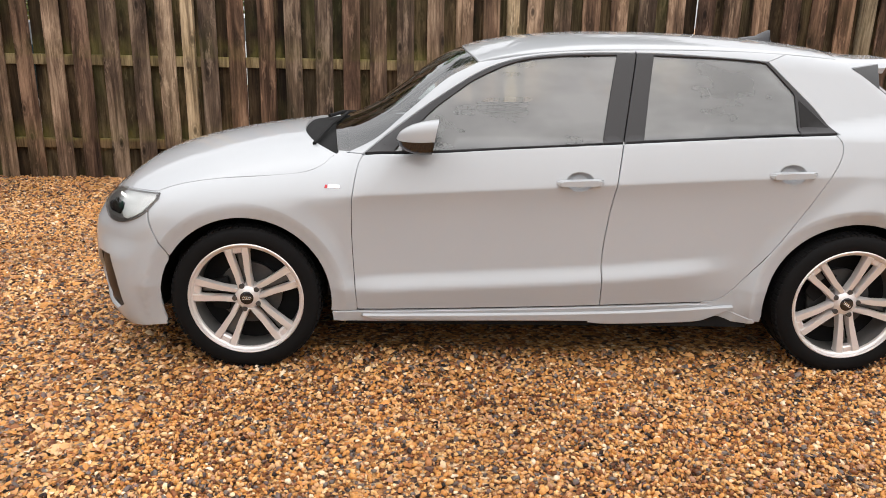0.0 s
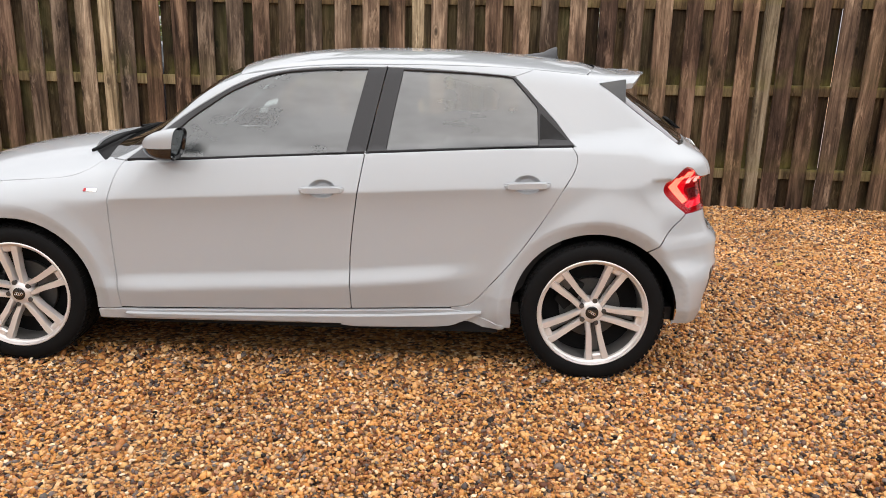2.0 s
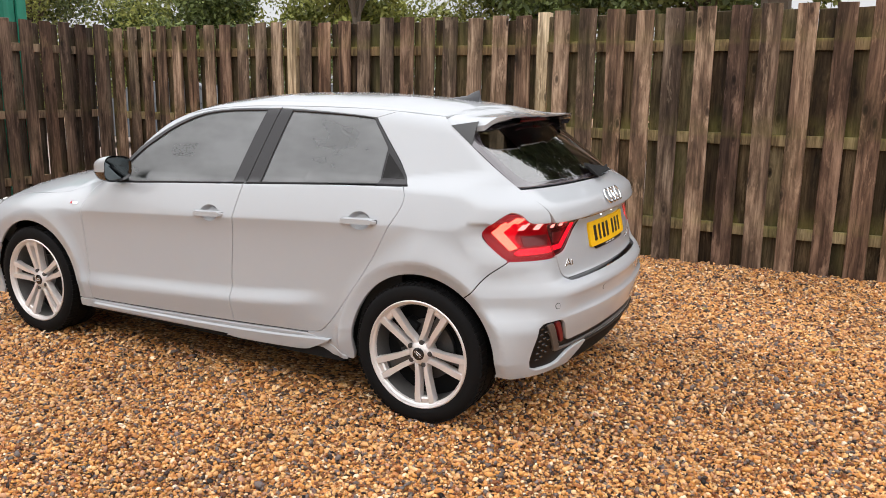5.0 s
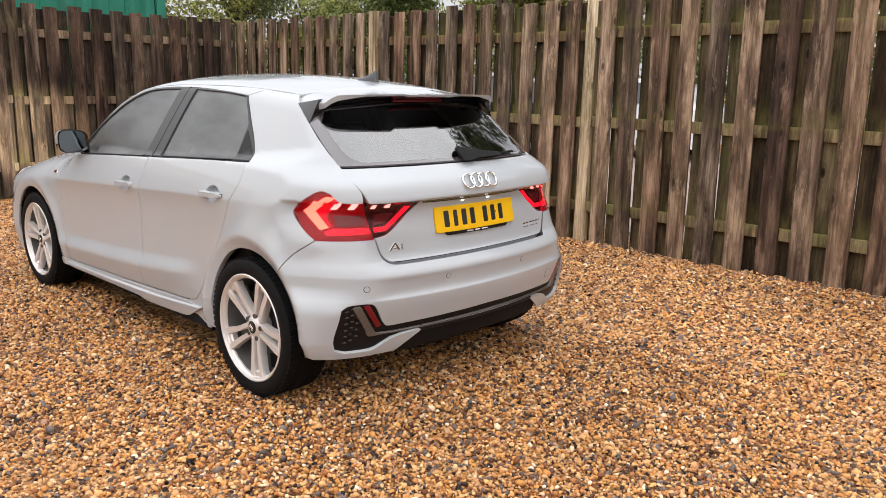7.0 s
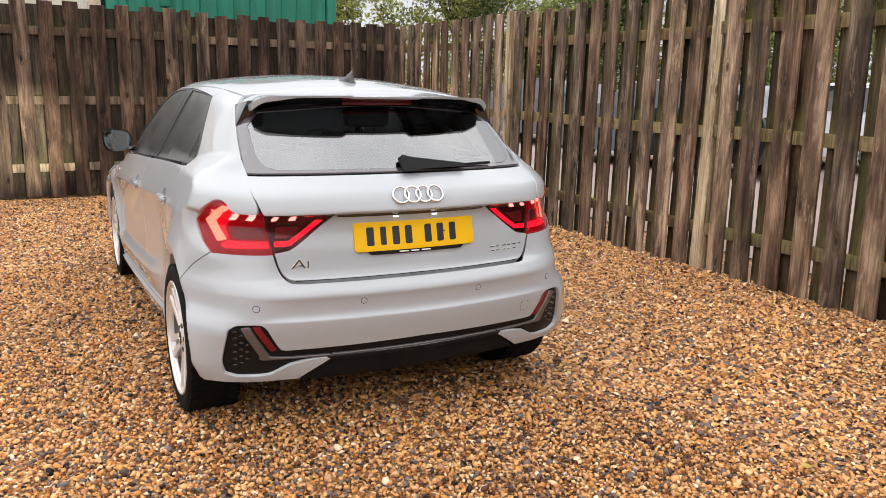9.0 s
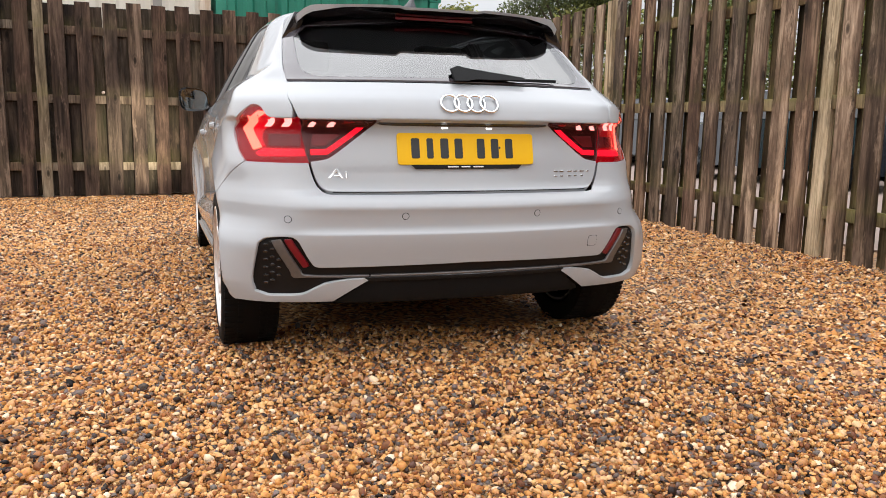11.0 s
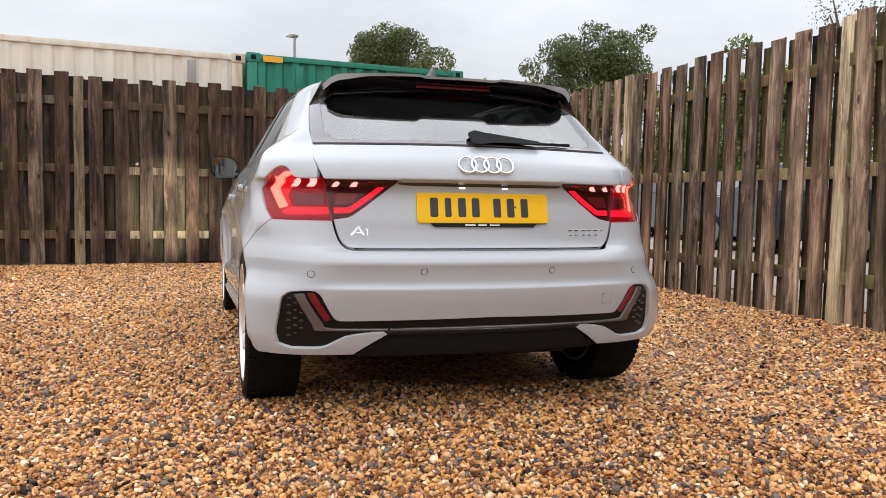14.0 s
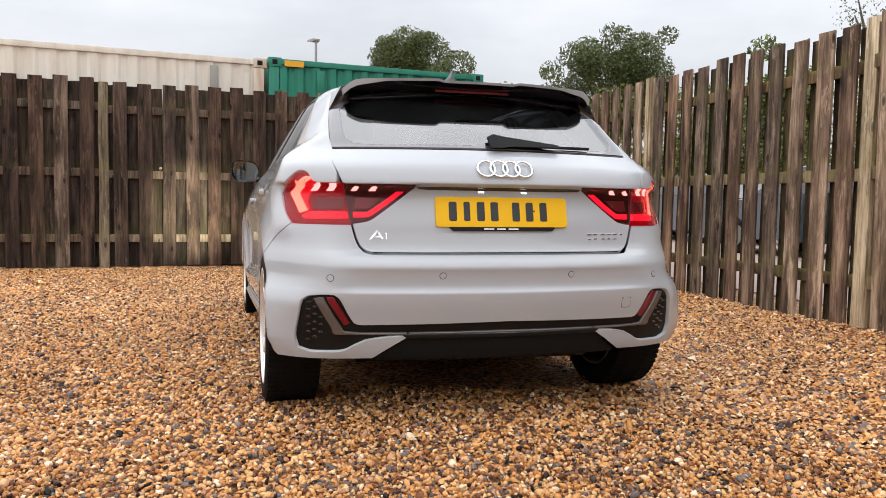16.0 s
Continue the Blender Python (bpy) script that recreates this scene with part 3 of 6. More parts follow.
def pch(x, pts):
    """Smooth monotone curve through a few (x, value) pairs."""
    key = tuple(pts)
    if key not in CURVES:
        p = np.array(pts, float)
        X, Y = p[:, 0], p[:, 1]
        h = np.diff(X)
        d = np.diff(Y) / h
        m = np.zeros(len(X))
        m[0], m[-1] = d[0], d[-1]
        for i in range(1, len(X) - 1):
            if d[i - 1] * d[i] > 0:
                a, b = 2 * h[i] + h[i - 1], h[i] + 2 * h[i - 1]
                m[i] = (a + b) / (a / d[i - 1] + b / d[i])
        # cubic on each stretch, in the distance from its start
        CURVES[key] = X, Y, m, (3 * d - 2 * m[:-1] - m[1:]) / h, (m[:-1] + m[1:] - 2 * d) / h ** 2
    X, Y, m, c2, c3 = CURVES[key]
    x = np.minimum(np.maximum(x, X[0]), X[-1])
    i = np.searchsorted(X[1:-1], x)
    t = x - X[i]
    return Y[i] + t * (m[i] + t * (c2[i] + t * c3[i]))

def smax(a, b, k):
    h = np.maximum(k - np.abs(a - b), 0) / k
    return np.maximum(a, b) + h * h * k * 0.25

def step(x, lo, hi):
    t = np.minimum(np.maximum((x - lo) / (hi - lo), 0), 1)
    return t * t * (3 - 2 * t)

AXLE, HUB = 1.2815, 0.302

def belt(x):
    return pch(x, [(-1.0, .905), (-.78, .913), (-.2, .951), (.26, .976), (.74, 1.005), (1.17, 1.026), (1.9, 1.04)])

def shoulder(x):
    return pch(x, [(-2.0, .70), (-.83, .757), (0, .800), (.9, .847), (2, .885)])

def half_width(x, z):
    """The body's half width: doors with a shoulder line and a lower flare, arch blisters, and the glasshouse above the belt."""
    s, zs, zb = pch(x, [(-2.1, .86), (-1.28, .858), (-.8, .860), (-.3, .856), (.2, .848), (.8, .836), (1.3, .832), (1.7, .82), (2, .80)]), shoulder(x), belt(x)
    up = .5 * (z - zs + np.sqrt((z - zs) ** 2 + .005 ** 2))
    over = .30 * up + .48 * up * up
    low = up - (z - zs)
    c = pch(x, [(-1.0, .325), (-.77, .342), (-.42, .361), (.2, .393), (.75, .442), (1, .47)])
    keen = step(x, -1.02, -.74) * (1 - step(x, .70, 1.12))
    inset = .027 * keen * (1 - np.exp(-np.clip(low, 0, None) / .085)) + .016 * (1 - keen) * (1 - np.exp(-np.clip(low, 0, None) ** 2 / .04))
    fl = step(x, -.95, -.70) * (1 - step(x, .50, .86))
    under = .5 * (c - z + np.sqrt((c - z) ** 2 + .007 ** 2))
    flare = fl * (.029 * step(z, c + .080, c + .002) - .26 * under)
    under = inset - flare + (1 - fl) * .10 * np.clip(.36 - z, 0, None)
    b = s - over - under + .0015
    for ax in (-AXLE, AXLE):
        r = np.hypot(x - ax, z - HUB)
        past, rise = .5 * (r - .420 + np.sqrt((r - .420) ** 2 + .003 ** 2)), np.clip((z - HUB) / (r + .01), 0, 1)
        edge = .866 - .22 * (past - r + .420) - (.80 - .62 * rise ** 1.5) * past - 1.0 * past ** 2 - .3 * np.clip(.404 - r, 0, None) - .3 * np.clip(.36 - z, 0, None) * (x < AXLE) - .5 * np.clip(.33 - z, 0, None) * (x >= AXLE)
        if ax > 0:
            xs = pch(z, [(.25, .62), (.30, .70), (.345, .775), (.434, .85), (.567, .952), (.715, 1.05), (.835, 1.114), (.917, 1.145)])
            edge = edge - .040 * step(x, xs + .22, xs - .05)
        else:
            edge = edge - .04 * step(x, -.93, -.80) * step(z, .33, .46)
        b = smax(b, edge, .030)
    for hx, hz in ((.097, .824), (.972, .864)):  # finger wells behind the door handles
        d = ((x - hx) / .060) ** 2 + ((z - hz) / .040) ** 2
        b = b - .030 * step(d, 1.0, .25)
    # glasshouse
    gb = pch(x, [(-1.2, .80), (-.8, .785), (0, .775), (.6, .757), (1.17, .718), (1.6, .655), (2, .58)])
    g = gb - (z - zb) * .50 - .10 * (z - zb) ** 2
    w = pch(x, [(-1.1, .05), (-.75, .012), (.9, .012), (1.25, .05), (1.7, .09), (2, .09)])
    h = step(z, zb - w * .6, zb + w * 1.0)
    return b * (1 - h) + g * h

def top(x, a):
    zc = pch(x, [(-2.10, .50), (-2.03, .66), (-1.93, .745), (-1.78, .822), (-1.5, .898), (-1.25, .94), (-1.0, .972), (-.95, .98), (-.37, 1.327), (-.22, 1.366), (0, 1.394), (.2, 1.407), (.45, 1.410), (.7, 1.405), (1.0, 1.388), (1.25, 1.362), (1.45, 1.335), (1.7, 1.29)])
    c = pch(x, [(-2.1, .30), (-1.6, .17), (-1, .17), (-.7, .25), (-.37, .20), (.2, .17), (1.0, .17), (1.5, .17)])
    return zc - c * a * a - .25 * np.clip(a - .45, 0, None) ** 2

def plan(a, z):
    k = pch(z, [(.30, .8), (.45, .9), (.57, 2.8), (.66, 2.5), (.74, 2.0), (.86, 2.65), (1.0, 2.9)])
    return .20 * a * a + k * np.clip(a - pch(z, [(.6, .60), (.8, .55)]), 0, None) ** 2

def rear(a, z):
    xr = pch(z, [(.17, 1.74), (.21, 1.83), (.26, 1.885), (.33, 1.908), (.385, 1.918), (.49, 1.9415), (.505, 1.943), (.5105, 1.9405), (.524, 1.929), (.535, 1.9275), (.575, 1.932), (.597, 1.9375), (.603, 1.936), (.632, 1.912), (.66, 1.872), (.70, 1.862), (.745, 1.856), (.86, 1.836), (.885, 1.838), (.897, 1.876), (.93, 1.868), (.965, 1.850), (1.0, 1.812), (1.03, 1.772), (1.10, 1.683), (1.18, 1.573), (1.231, 1.500), (1.28, 1.427), (1.4, 1.245)])
    soft = pch(z, [(.17, 1.74), (.26, 1.885), (.385, 1.918), (.50, 1.936), (.60, 1.922), (.70, 1.880), (.80, 1.852), (.86, 1.838), (.90, 1.838)])
    xr = xr + (soft - xr) * .88 * step(a, .50, .70) * (1 - step(z, .84, .885))
    return xr - plan(a, z) - .14 * step(z, .95, 1.05) * a * a

def front(a, z):
    xf = pch(z, [(.12, -1.97), (.2, -2.045), (.33, -2.08), (.45, -2.085), (.58, -2.075), (.66, -2.04), (.72, -1.98), (.8, -1.90)])
    return xf + .28 * a * a + (1.6 - .6 * step(z, .56, .46)) * np.clip(a - .55, 0, None) ** 2

def g(x, y, z):
    a = np.abs(y)
    v = smax(a - half_width(x, z), z - top(x, a), pch(x, [(-2.1, .10), (-.9, .10), (-.5, .05), (1.7, .05)]))
    v = smax(v, x - rear(a, z), .05)
    return smax(v, front(a, z) - x, .07)

def trace(o, d, far=12.0, near=0.0, n=400):
    """First meeting of rays with the body; o, d: (N, 3)."""
    o, d = np.atleast_2d(o).astype(float), np.atleast_2d(d).astype(float)
    ts = np.linspace(near, far, n)
    lo, hi = np.full(len(o), np.nan), np.full(len(o), np.nan)
    live = np.arange(len(o))
    for a, b in zip(ts[:-1], ts[1:]):
        inside = g(*(o[live] + d[live] * b).T) < 0
        met = live[inside]
        lo[met], hi[met] = a, b
        live = live[~inside]
        if not len(live):
            break
    for _ in range(24):
        m = (lo + hi) / 2
        inside = g(*(o + d * m[:, None]).T) < 0
        hi = np.where(inside, m, hi)
        lo = np.where(inside, lo, m)
    return o + d * hi[:, None]


def skin_normal(p):
    e = 0.0015
    n = np.stack([g(p[:, 0] + e, p[:, 1], p[:, 2]) - g(p[:, 0] - e, p[:, 1], p[:, 2]),
                  g(p[:, 0], p[:, 1] + e, p[:, 2]) - g(p[:, 0], p[:, 1] - e, p[:, 2]),
                  g(p[:, 0], p[:, 1], p[:, 2] + e) - g(p[:, 0], p[:, 1], p[:, 2] - e)], -1)
    return n / np.linalg.norm(n, axis=1, keepdims=True)


# Ways to lay a panel flat: from the side, from above, from behind, or round the rear and front corners.
TAIL_X, NOSE_X, ROUND = 0.95, -1.15, 0.85


def flat(way, p):
    p = np.atleast_2d(np.asarray(p, float))
    if way == "side":
        return p[:, [0, 2]]
    if way == "above":
        return p[:, [0, 1]]
    if way == "behind":
        return p[:, [1, 2]]
    if way == "tail":
        return np.stack([np.arctan2(p[:, 1], p[:, 0] - TAIL_X) * ROUND, p[:, 2]], -1)
    return np.stack([np.arctan2(p[:, 1], NOSE_X - p[:, 0]) * ROUND, p[:, 2]], -1)


def skin(way, q):
    """Points of the skin over a flat layout."""
    q = np.asarray(q, float)
    n, zero = len(q), np.zeros(len(q))
    if way == "side":
        o, d = np.stack([q[:, 0], zero - 1.1, q[:, 1]], -1), np.tile((0.0, 1, 0), (n, 1))
        return trace(o, d, 1.1, 0.0, 110)
    if way == "above":
        o, d = np.stack([q[:, 0], q[:, 1], zero + 1.6], -1), np.tile((0.0, 0, -1), (n, 1))
        return trace(o, d, 1.3, 0.0, 130)
    if way == "behind":
        o, d = np.stack([zero + 2.2, q[:, 0], q[:, 1]], -1), np.tile((-1.0, 0, 0), (n, 1))
        return trace(o, d, 1.4, 0.0, 160)
    a = q[:, 0] / ROUND
    if way == "tail":
        d = -np.stack([np.cos(a), np.sin(a), zero], -1)
        o = np.stack([zero + TAIL_X, zero, q[:, 1]], -1) - d * 1.5
    else:
        d = -np.stack([-np.cos(a), np.sin(a), zero], -1)
        o = np.stack([zero + NOSE_X, zero, q[:, 1]], -1) - d * 1.5
    return trace(o, d, 1.5, 0.0, 160)


def on_side(pts):
    return skin("side", pts)


def on_top(pts):
    return skin("above", pts)


def curve(pts, spacing=0.012):
    """An even smooth line through the given points (any dimension)."""
    P = np.array(pts, float)
    if len(P) > 2:
        E = np.vstack([2 * P[0] - P[1], P, 2 * P[-1] - P[-2]])
        out = []
        for i in range(len(P) - 1):
            a, b, c, d = E[i:i + 4]
            t = np.linspace(0, 1, 12, endpoint=False)[:, None]
            out.append(0.5 * (2 * b + (c - a) * t + (2 * a - 5 * b + 4 * c - d) * t * t + (3 * b - 3 * c + d - a) * t ** 3))
        P = np.vstack(out + [P[-1:]])
    s = np.concatenate([[0], np.cumsum(np.linalg.norm(np.diff(P, axis=0), axis=1))])
    n = max(1, int(round(s[-1] / spacing)))
    u = np.linspace(0, s[-1], n + 1)
    return np.stack([np.interp(u, s, P[:, k]) for k in range(P.shape[1])], -1)


def loop(way, *runs, spacing=0.012):
    """A closed outline on the flat layout, from smooth runs that meet in corners. Runs are 3D points, or flat ones."""
    out = []
    for r in runs:
        r = np.atleast_2d(np.array(r, float))
        f = flat(way, r) if r.shape[1] == 3 else r
        c = curve(f, spacing) if len(f) > 1 else f
        if out and np.linalg.norm(out[-1] - c[0]) < 0.002:
            c = c[1:]
        out += list(c)
    # straight closings between runs are filled in too
    P, full = np.array(out), []
    for a, b in zip(P, np.roll(P, -1, axis=0)):
        k = max(1, int(np.linalg.norm(b - a) / (spacing * 1.5)))
        full += [a + (b - a) * i / k for i in range(k)]
    P = np.array(full)
    keep = np.linalg.norm(P - np.roll(P, 1, axis=0), axis=1) > 0.001
    P = P[keep]
    area = np.sum(P[:, 0] * np.roll(P[:, 1], -1) - np.roll(P[:, 0], -1) * P[:, 1])
    return P if area > 0 else P[::-1]


def shrink(P, d):
    e = np.roll(P, -1, axis=0) - P
    e /= np.linalg.norm(e, axis=1, keepdims=True)
    n = np.stack([-e[:, 1], e[:, 0]], -1)
    a, b = np.roll(n, 1, axis=0), n
    s = (a + b) / np.clip(1 + np.sum(a * b, axis=1, keepdims=True), 0.35, None)
    return P + s * d


def within(P, q):
    """Which of the points q lie inside the outline P."""
    x, y = q[:, 0], q[:, 1]
    res = np.zeros(len(q), bool)
    for (x0, y0), (x1, y1) in zip(P, np.roll(P, -1, axis=0)):
        if y0 != y1:
            res ^= ((y0 > y) != (y1 > y)) & (x < (x1 - x0) * (y - y0) / (y1 - y0) + x0)
    return res


def far_from(P, q, d):
    keep = np.ones(len(q), bool)
    for p in P:
        keep &= np.hypot(q[:, 0] - p[0], q[:, 1] - p[1]) > d
    return keep


from mathutils.geometry import delaunay_2d_cdt


def sheet(way, outline, res=0.02, gap=0.002, lip=0.014, out=0.0, holes=(), wrap=0.003, lines=None):
    """A panel of the skin inside the outline, with rounded edges turned in. Returns points, faces and normals."""
    P = shrink(outline, gap + wrap)
    H = [shrink(h, -(gap + wrap)) for h in holes]
    lo, hi = P.min(0), P.max(0)
    gx, gy = np.meshgrid(np.arange(lo[0], hi[0], res), np.arange(lo[1], hi[1], res * 0.87), indexing="ij")
    gx[:, ::2] += res / 2
    q = np.stack([gx.ravel(), gy.ravel()], -1)
    q = q[within(P, q)]
    q = q[far_from(P, q, res * 0.55)]
    for h in H:
        q = q[~within(h, q)]
        q = q[far_from(h, q, res * 0.55)]
    if lines is not None:  # extra points that keep a crease keen
        c = np.unique(np.round(lines[within(P, lines)] / .0015), axis=0) * .0015
        c = c[far_from(P, c, .006)]
        q = np.vstack([q[far_from(c, q, res * .55)], c])
    rings, pts, edges = [], [], []
    for R in [P] + H:
        k = len(pts)
        rings.append((k, len(R)))
        edges += [(k + i, k + (i + 1) % len(R)) for i in range(len(R))]
        pts += [tuple(r) for r in R]
    pts += [tuple(r) for r in q]
    vo, _, fo, vmap, _, _ = delaunay_2d_cdt([Vector(p) for p in pts], edges, [], 0, 1e-6, True)
    V2 = np.array([(v.x, v.y) for v in vo])
    F = np.array([f for f in fo if len(f) == 3])
    mid = V2[F].mean(1)
    ok = within(P, mid)
    for h in H:
        ok &= ~within(h, mid)
    F = F[ok]
    V = skin(way, V2)
    N = skin_normal(V)
    V = V + N * out
    fn = np.cross(V[F[:, 1]] - V[F[:, 0]], V[F[:, 2]] - V[F[:, 0]])
    flip = np.sum(fn * N[F].mean(1), axis=1) < 0
    F[flip] = F[flip][:, ::-1]
    back = {}
    for i, src in enumerate(vmap):
        for s_ in src:
            back[s_] = i
    V, N, faces = list(V), list(N), [tuple(f) for f in F]
    for ri, (k, m) in enumerate(rings):
        ids = [back[k + i] for i in range(m)]
        B, NB = np.array([V[i] for i in ids]), np.array([N[i] for i in ids])
        t = np.roll(B, -1, axis=0) - np.roll(B, 1, axis=0)
        o = np.cross(t, NB)
        o /= np.linalg.norm(o, axis=1, keepdims=True) + 1e-9
        sgn = np.sum(o * (B - B.mean(0)))
        if sgn < 0:
            o = -o
        if ri:
            o = -o
        n0 = len(V)
        mids, ends = B + o * wrap - NB * wrap * 0.6, B + o * wrap - NB * (wrap + lip)
        for set_, nn in ((B, NB), (mids, NB * 0.6 + o * 0.8), (ends, o)):
            V += list(set_)
            N += list(nn / np.linalg.norm(nn, axis=1, keepdims=True))
        for a in range(2):
            for i in range(m):
                j = (i + 1) % m
                q4 = [n0 + a * m + i, n0 + a * m + j, n0 + (a + 1) * m + j, n0 + (a + 1) * m + i]
                w = np.cross(np.array(V[q4[1]]) - V[q4[0]], np.array(V[q4[3]]) - V[q4[0]])
                faces.append(tuple(q4) if np.dot(w, np.array(N[q4[0]]) + N[q4[3]]) > 0 else tuple(q4[::-1]))
    return np.array(V), faces, np.array(N)


def panel(name, mat, parent, way, outline, label="", both=False, **kw):
    """Links a panel; with both, its mirror image on the other flank too. Returns the one or two objects."""
    V, F, N = sheet(way, outline, **kw)
    pars = parent if isinstance(parent, (list, tuple)) else [parent, parent]
    obs = [link(name, V, F, mat, pars[0], label, normals=N)]
    if both:
        flip = np.array((1, -1, 1))
        obs.append(link(name, V * flip, [f[::-1] for f in F], mat, pars[1], label, normals=N * flip))
    return obs


def arc(ax, r, a0, a1, n=24):
    return [(ax + r * math.cos(radians(a)), HUB + r * math.sin(radians(a))) for a in np.linspace(a0, a1, n)]


def ring_lines(ax):
    return np.array([p for r in (.411, .4175, .4225, .430) for p in arc(ax, r, -10, 190, 110)])


SHOULDER_LINES = np.array([(x, float(shoulder(x)) + dz) for x in np.arange(-.83, 1.14, .012) for dz in (-.008, -.0025, .0025, .008)]
    + [(hx + .060 * k * math.cos(a), hz + .040 * k * math.sin(a)) for hx, hz in ((.097, .824), (.972, .864)) for k in (1.04, .92, .8, .66, .5, .3) for a in np.linspace(0, math.tau, int(36 * k) + 6, endpoint=False)])
car = tagged(empty("hatchback_car"), "pale grey five-door hatchback car with lit tail lamps, parked on gravel", "car")

# seams of the near flank, seen from the side (x, z)
FRONT_SHUT = [(-.795, .908), (-.814, .866), (-.832, .75), (-.836, .632), (-.831, .462), (-.817, .264)]
B_SHUT = [(.276, .980), (.252, .835), (.227, .67), (.212, .50), (.217, .288)]
REAR_SHUT = [(1.160, 1.022), (1.181, .980), (1.170, .925), (1.124, .845), (1.05, .715), (.952, .567), (.85, .434), (.775, .345), (.725, .310), (.66, .300)]
BELT_F = [(-.795, .908), (-.683, .923), (-.451, .933), (-.195, .949), (.037, .962), (.276, .977)]
BELT_R = [(.276, .977), (.503, .990), (.737, 1.003), (.971, 1.016), (1.160, 1.024)]
DLO_TOP_F = [(-.790, .914), (-.665, 1.012), (-.546, 1.10), (-.428, 1.177), (-.312, 1.244), (-.195, 1.288), (-.055, 1.313), (.133, 1.326), (.352, 1.330)]
DLO_TOP_R = [(.352, 1.330), (.512, 1.327), (.752, 1.315), (.912, 1.303)]
DLO_BACK = [(.912, 1.303), (.986, 1.228), (1.092, 1.12), (1.176, 1.024)]
ARCH_F = arc(-AXLE, .357, -8, 148)
ARCH_R = arc(AXLE, .357, 53, 190)
BONNET_SEAM = [(-1.655, .742), (-1.55, .775), (-1.4, .801), (-1.2, .820), (-1.04, .837), (-.965, .862), (-.925, .892)]
SCREEN_EDGE = [(-.905, -.690), (-.75, -.655), (-.6, -.625), (-.45, -.590), (-.315, -.555)]
ROOF_SEAM = [(-.315, -.555), (0, -.562), (.4, -.560), (.8, -.548), (1.0, -.538), (1.235, -.520)]
HATCH_GAP = [(1.235, -.520, 1.31), (1.30, -.571, 1.272), (1.388, -.593, 1.208), (1.647, -.620, 1.030), (1.737, -.628, .979), (1.774, -.616, .940), (1.764, -.600, .898)]
LAMP_OUT = [(1.764, -.600, .898), (1.727, -.687, .901), (1.686, -.714, .937), (1.640, -.748, .937), (1.549, -.787, .860), (1.592, -.768, .792), (1.640, -.742, .749)]
LAMP_LOW = [(1.640, -.742, .749), (1.74, -.65, .748), (1.792, -.563, .748)]
LAMP_SPLIT = [(1.764, -.600, .898), (1.768, -.590, .85), (1.778, -.576, .80), (1.792, -.563, .748)]
CUT_LINE = [(1.640, -.742, .749), (1.575, -.800, .690), (1.528, -.832, .630), tuple(on_side(arc(AXLE, .357, 53, 53, 1))[0])]

fender = panel("front_wing", PAINT, car, "side", loop("side", FRONT_SHUT, [(-.817, .258), (-.925, .254)], ARCH_F, [(-1.60, .52), (-1.645, .60), (-1.665, .690), (-1.655, .742)], BONNET_SEAM, [(-.90, .905), (-.80, .908)]), both=True, res=.018, gap=.0006, wrap=.002, lines=ring_lines(-AXLE))
front_door = panel("front_door", PAINT, car, "side", loop("side", BELT_F, B_SHUT, [(.215, .284), (-.3, .272), (-.817, .262)], FRONT_SHUT[::-1]), both=True, res=.013, lines=SHOULDER_LINES)
rear_door = panel("rear_door", PAINT, car, "side", loop("side", BELT_R, REAR_SHUT, [(.66, .298), (.217, .285)], B_SHUT[::-1]), both=True, res=.013, lines=SHOULDER_LINES)
panel("sill", PAINT, car, "side", loop("side", [(-.925, .252), (-.817, .256), (-.3, .266), (.215, .279), (.66, .293)], [(.70, .288), (.90, .225)], [(.90, .206), (-.92, .206)]), both=True, res=.02, out=.004)
panel("side_skirt", PAINT, car, "side", loop("side", [(-.80, .246), (-.3, .250), (.2, .258), (.5, .268), (.80, .287)], [(.80, .284), (.71, .240), (.61, .213), (.27, .206), (.17, .214), (.10, .222), (-.75, .228)]), "body-coloured blade along the sill", both=True, res=.016, out=.022, lip=.03, gap=0)
edge_a = on_top(SCREEN_EDGE)
edge_r = on_top(ROOF_SEAM)
panel("roof_pillar", PAINT, car, "side", loop("side", [(-.90, .905), (-.80, .908)], DLO_TOP_F, DLO_TOP_R, [flat("side", edge_r[4:5])[0]], flat("side", edge_r[4::-1]), flat("side", edge_a[::-1])), both=True, res=.018, gap=0, wrap=.002)
tail3 = [tuple(p) for p in on_side(DLO_BACK[::-1])]
quarter = panel("rear_quarter", PAINT, car, "tail", loop("tail", edge_r[4:], HATCH_GAP, LAMP_OUT, CUT_LINE, on_side(ARCH_R), on_side([(.925, .21), (.66, .260)]), on_side(REAR_SHUT[::-1]), tail3), both=True, res=.016, gap=.0005, wrap=.002, lip=.03, lines=flat("tail", on_side(ring_lines(AXLE)[60:])))
panel("roof", PAINT, car, "above", loop("above", ROOF_SEAM, [(1.235, -.52), (1.30, -.3), (1.325, 0), (1.30, .3), (1.235, .52)], [(x, -y) for x, y in ROOF_SEAM[::-1]], [(-.315, .555), (-.352, .3), (-.365, 0), (-.352, -.3), (-.315, -.555)]), res=.03, gap=.0015)
bs = on_side(BONNET_SEAM)[:, :2]
